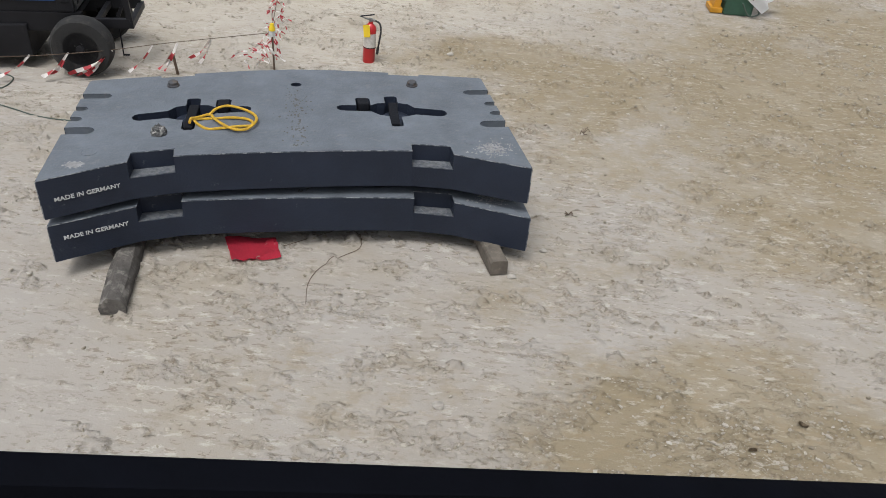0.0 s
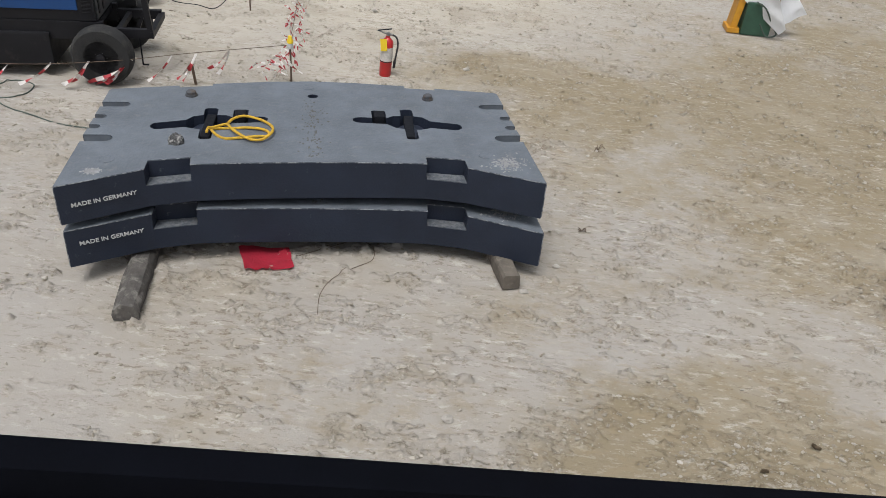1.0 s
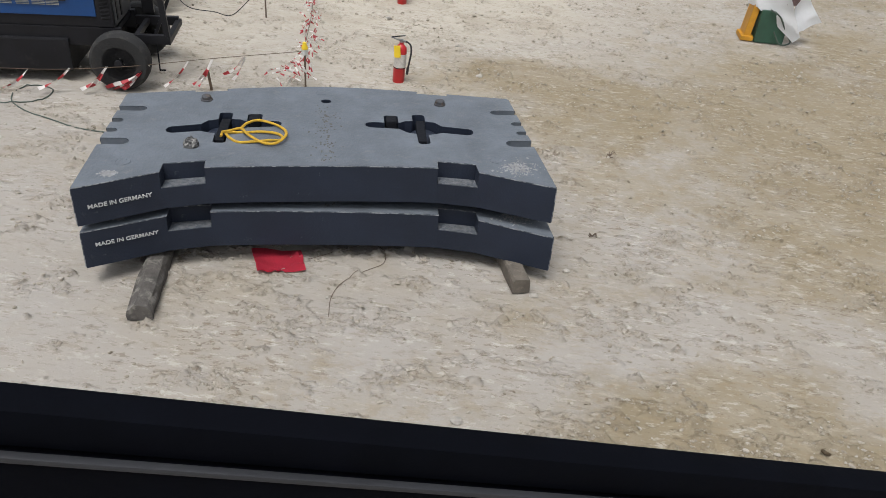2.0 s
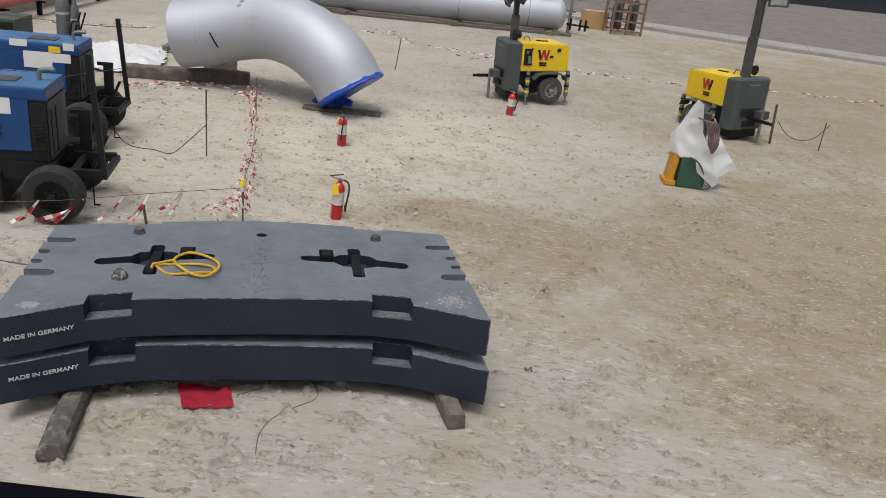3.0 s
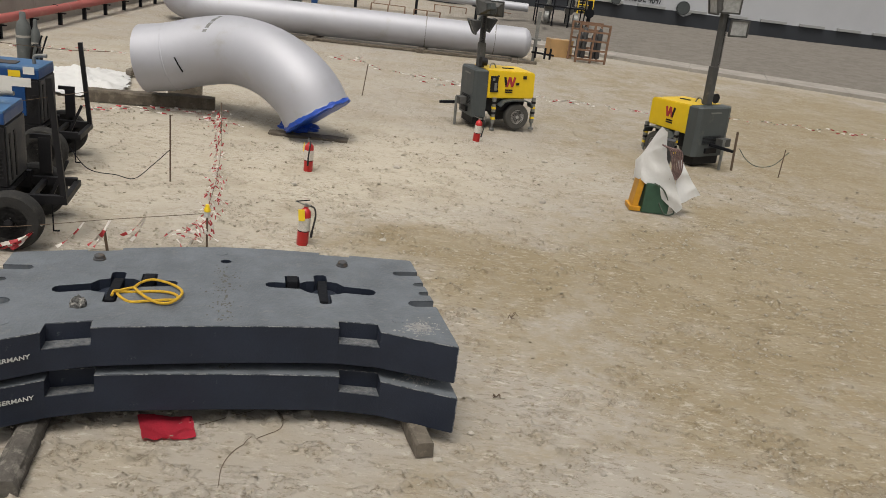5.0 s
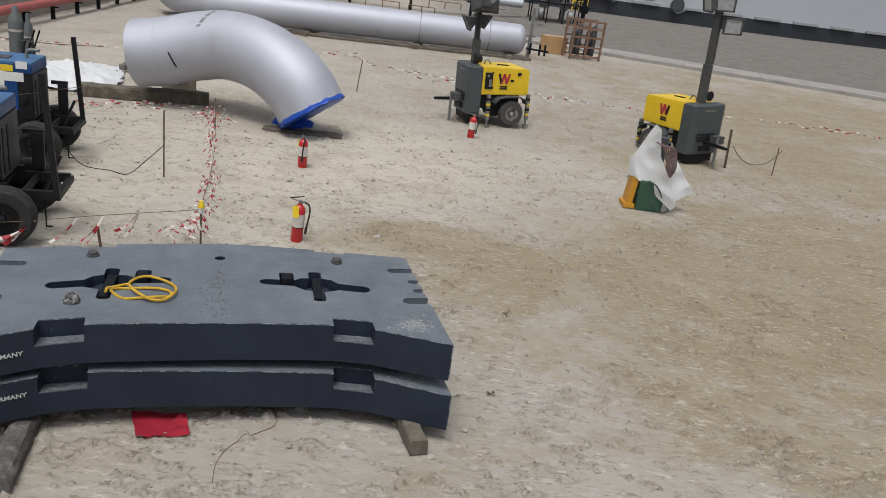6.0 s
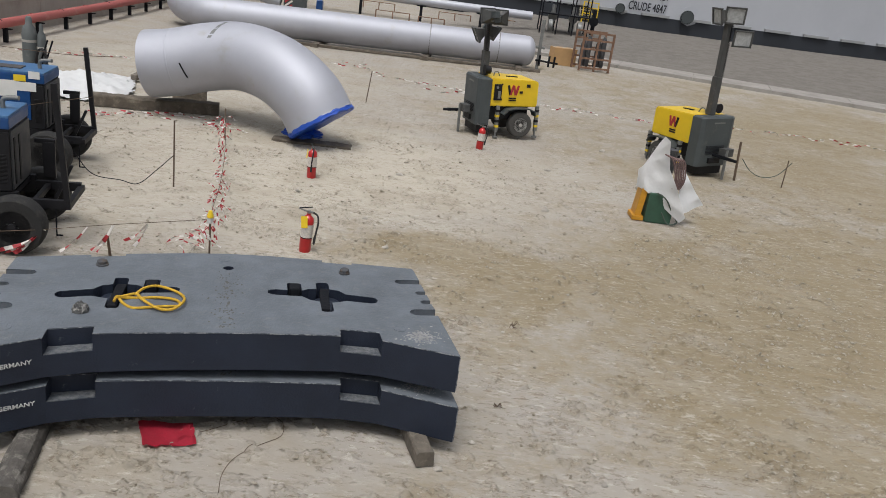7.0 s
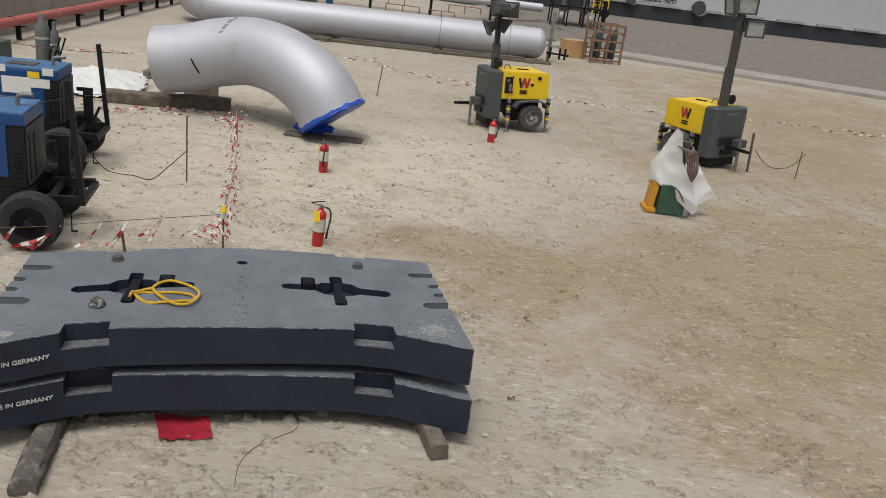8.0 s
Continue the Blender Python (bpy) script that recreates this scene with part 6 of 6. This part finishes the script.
def tape_run(pts, n, label, seed, drop=0.0, spread=0.12, size=1.0, flat=False, segs=(2, 4), sideways=1.0):
    """Twisted ribbons of barrier tape along a line, each in short red and white lengths."""
    ob = thing("barrier_tape", pose(0, 0, 0), label, "barrier tape", "barrier tape runs")
    rng = random.Random(seed)
    path = smooth_path(pts, 10)
    for k in range(n):
        c = path[min(len(path) - 1, int((k + rng.random()) / n * len(path)))]
        p = c + Vector((rng.gauss(0, spread), rng.gauss(0, spread * 0.6), 0))
        p.z = floor_at(p.x, p.y) + 0.02 if flat else p.z - drop * rng.random()
        d = Vector((rng.choice((-1, -1, 1)) * rng.uniform(0.5, 1) * sideways, rng.uniform(-0.4, 0.2), rng.uniform(-0.08, 0.08) if flat else rng.uniform(-0.8, 0.1))).normalized()
        tw, w = rng.uniform(0, 3.14), size * rng.uniform(0.007, 0.014)
        for j in range(rng.randint(*segs)):
            step = size * rng.uniform(0.045, 0.075)
            bm = bmesh.new()
            rows = []
            for u in (0, 0.33, 0.67, 1.0):
                q = p + d * step * u
                q.z = max(q.z, floor_at(q.x, q.y) + 0.008)
                up = Vector((0, 0, 1)) - d * d.z
                up.normalize()
                s = up * math.cos(tw + u) + d.cross(up) * math.sin(tw + u)
                rows.append((bm.verts.new(q - s * w), bm.verts.new(q + s * w)))
            for a, b in zip(rows, rows[1:]):
                bm.faces.new((a[0], a[1], b[1], b[0]))
            red = (j + k) % 3 == 0 if flat else (j + k) % 2
            part("red_strip" if red else "white_strip", bm, M_TAPE_R if red else M_TAPE_W, ob)
            p = p + d * step
            tw += 1.0
            d = (d + Vector((rng.uniform(-0.35, 0.35), rng.uniform(-0.3, 0.3), rng.uniform(-0.05, 0.05) if flat else rng.uniform(-0.45, 0.25)))).normalized()
    return ob


tape_run([(-2.46, 8.38, 0.40), (-2.66, 9.4, 0.26), (-2.95, 10.6, 0.22), (-3.27, 11.8, 0.26), (-3.62, 13.0, 0.40), (-3.80, 13.75, 0.52)], 96, "knotted red and white barrier tape strung between stakes", 21, 0.16, 0.045, 0.9, False, (2, 4), 0.32)
tape_run([(-2.46, 8.36, 0.42), (-2.58, 8.30, 0.34), (-2.7, 8.2, 0.22)], 15, "bunched red and white barrier tape tied to the capped stake", 22, 0.12, 0.04, 1.0)
def hanging_strip(top, foot, width, label, strands=1, seed=1):
    """One ribbon tied to the string and blown aside: bands of red and white, twisted, its tail near the ground."""
    ob = thing("barrier_tape", pose(0, 0, 0), label, "barrier tape", "barrier tape strips")
    rng = random.Random(seed)
    a0, b0 = Vector(top), Vector(foot)
    for q in range(strands):
        a = a0 + Vector((rng.uniform(-0.02, 0.02), rng.uniform(-0.02, 0.02), 0)) * q
        b = b0 + Vector((rng.uniform(-0.16, 0.16), rng.uniform(-0.05, 0.05), rng.uniform(0, 0.06))) * min(q, 1)
        b.z = max(b.z, floor_at(b.x, b.y) + 0.02)
        d, tw = b - a, rng.uniform(0, 3)
        side = d.cross(Vector((0, 1, 0.2))).normalized()
        nrm = side.cross(d).normalized()
        bands = max(3, int(d.length / 0.075))
        for k in range(bands):
            bm = bmesh.new()
            rows = []
            for u in (k / bands, (k + 0.33) / bands, (k + 0.67) / bands, (k + 1) / bands):
                c = a + d * u + Vector((0, 0, -0.035 * math.sin(math.pi * u))) + nrm * 0.012 * math.sin(9 * u + tw)
                ang = tw + 3.2 * u
                w = width * (0.45 + 0.55 * u) * 0.5
                e = side * math.cos(ang) + nrm * math.sin(ang)
                rows.append((bm.verts.new(c - e * w), bm.verts.new(c + nrm * 0.003), bm.verts.new(c + e * w)))
            for r0, r1 in zip(rows, rows[1:]):
                bm.faces.new((r0[0], r0[1], r1[1], r1[0]))
                bm.faces.new((r0[1], r0[2], r1[2], r1[1]))
            part("red_strip" if k % 2 else "white_strip", bm, M_TAPE_R if k % 2 else M_TAPE_W, ob)
    return ob


hanging_strip((-3.06, 8.18, 0.36), (-3.20, 8.14, 0.10), 0.040, "red and white barrier tape strip hanging from a string", 2, 31)
hanging_strip((-3.38, 8.06, 0.34), (-3.60, 7.98, 0.06), 0.042, "red and white barrier tape strip hanging beside a short stake", 3, 32)
hanging_strip((-3.62, 7.96, 0.33), (-3.88, 7.86, 0.05), 0.036, "red and white barrier tape strip hanging from a string", 1, 33)
hanging_strip((-4.00, 7.79, 0.30), (-4.34, 7.62, 0.05), 0.050, "bunched red and white barrier tape in front of a trailer wheel", 4, 34)
hanging_strip((-4.39, 7.63, 0.29), (-4.66, 7.52, 0.05), 0.044, "red and white barrier tape strip hanging from a string", 2, 35)
hanging_strip((-4.75, 7.53, 0.27), (-5.08, 7.42, 0.05), 0.044, "red and white barrier tape strip hanging from a string", 1, 36)
hanging_strip((-5.15, 7.43, 0.26), (-5.42, 7.34, 0.05), 0.040, "red and white barrier tape strip hanging from a string", 1, 37)
hanging_strip((-5.62, 7.30, 0.26), (-5.90, 7.22, 0.05), 0.040, "red and white barrier tape strip hanging from a string", 1, 38)
tape_run([(-6.4, 14.3, 0.1), (-5.6, 14.9, 0.1), (-4.7, 15.1, 0.12), (-3.8, 14.4, 0.2)], 30, "red and white barrier tape lying in front of the pipe bend", 26, 0.08, 0.12, 1.4, True)
tape_run([(0.2, 22.5, 0), (3.0, 22.0, 0), (6.0, 21.9, 0), (9.0, 22.8, 0), (12.5, 22.3, 0)], 60, "red and white barrier tape lying far off on the ground", 27, 0, 0.25, 1.6, True)
tape_run([(-3.5, 25.0, 0), (-1.5, 23.6, 0), (0.2, 22.5, 0)], 22, "red and white barrier tape lying near the long pipe", 28, 0, 0.3, 1.6, True)
tape_run([(-11.0, 19.5, 0), (-9.5, 20.3, 0), (-8.0, 20.6, 0), (-6.6, 20.2, 0)], 26, "red and white barrier tape trampled on the ground", 29, 0, 0.25, 1.5, True)


def twig(x, y, seed, size=0.06):
    bm = bmesh.new()
    rng = random.Random(seed)
    for _ in range(7):
        a = rng.uniform(0, 6.28)
        z = floor_at(x, y)
        tube(bm, [(x, y, z + 0.005), (x + size * math.cos(a) * 0.6, y + size * math.sin(a) * 0.6, z + rng.uniform(0.01, size)), (x + size * math.cos(a), y + size * math.sin(a), z + rng.uniform(0.0, size))], 0.004, 5)
    tagged(obj("dry_twig", bm, M_STAKE), "small dry weed tuft on the bare ground", "weed")


def stone(x, y, r, seed):
    bm = bmesh.new()
    bmesh.ops.create_icosphere(bm, subdivisions=3, radius=1.0)
    z = floor_at(x, y)
    for v in bm.verts:
        k = 1 + 0.35 * noise.noise(v.co * 1.3 + Vector((seed, 0, 0))) + 0.12 * noise.noise(v.co * 4 + Vector((0, seed, 0)))
        v.co = Vector((x, y, z + 0.25 * r)) + Vector((1.15 * r * v.co.x, 0.85 * r * v.co.y, 0.65 * r * v.co.z)) * k
    tagged(obj("stone", bm, M_STONE), "single rough limestone stone lying on the ground", "stone", "single stones")


for k, (x, y, r) in enumerate(((-0.13, 3.518, 0.034), (-1.79, 5.9, 0.03), (-0.62, 12.89, 0.05), (-0.517, 9.39, 0.035), (0.30, 4.95, 0.03), (1.75, 11.9, 0.05), (3.475, 16.98, 0.06), (2.05, 14.6, 0.05), (0.55, 5.35, 0.028), (-2.0, 11.2, 0.035), (-0.9, 10.4, 0.03), (1.55, 5.0, 0.022))):
    stone(x, y, r, k * 3.7)


def dry_leaf(x, y, length, turn, seed):
    """A curled dead leaf: a tapered blade with a raised rib and rolled edges."""
    bm = bmesh.new()
    rng = random.Random(seed)
    m = pose(x, y, floor_at(x, y) + 0.012, 0, 0, turn)
    rows = []
    for i in range(9):
        u = i / 8
        w = length * 0.26 * math.sin(math.pi * min(1, 0.08 + 0.9 * u)) ** 0.8
        rows.append([bm.verts.new(m @ Vector((length * (u - 0.5), w * k + rng.uniform(-0.002, 0.002), 0.020 * k * k + 0.012 * math.sin(3 * u + seed)))) for k in (-1, -0.5, 0, 0.5, 1)])
    for a, b in zip(rows, rows[1:]):
        for k in range(4):
            bm.faces.new((a[k], a[k + 1], b[k + 1], b[k]))
    bmesh.ops.solidify(bm, geom=bm.faces[:], thickness=0.002)
    tagged(obj("dry_leaf", bm, M_LEAF, True), "curled brown dead leaf on the bare ground", "leaf")


twig(1.0, 7.56, 1, 0.07), twig(0.78, 5.95, 2, 0.035)
dry_leaf(2.136, 3.688, 0.06, -28, 3), dry_leaf(1.76, 3.425, 0.045, -40, 5)
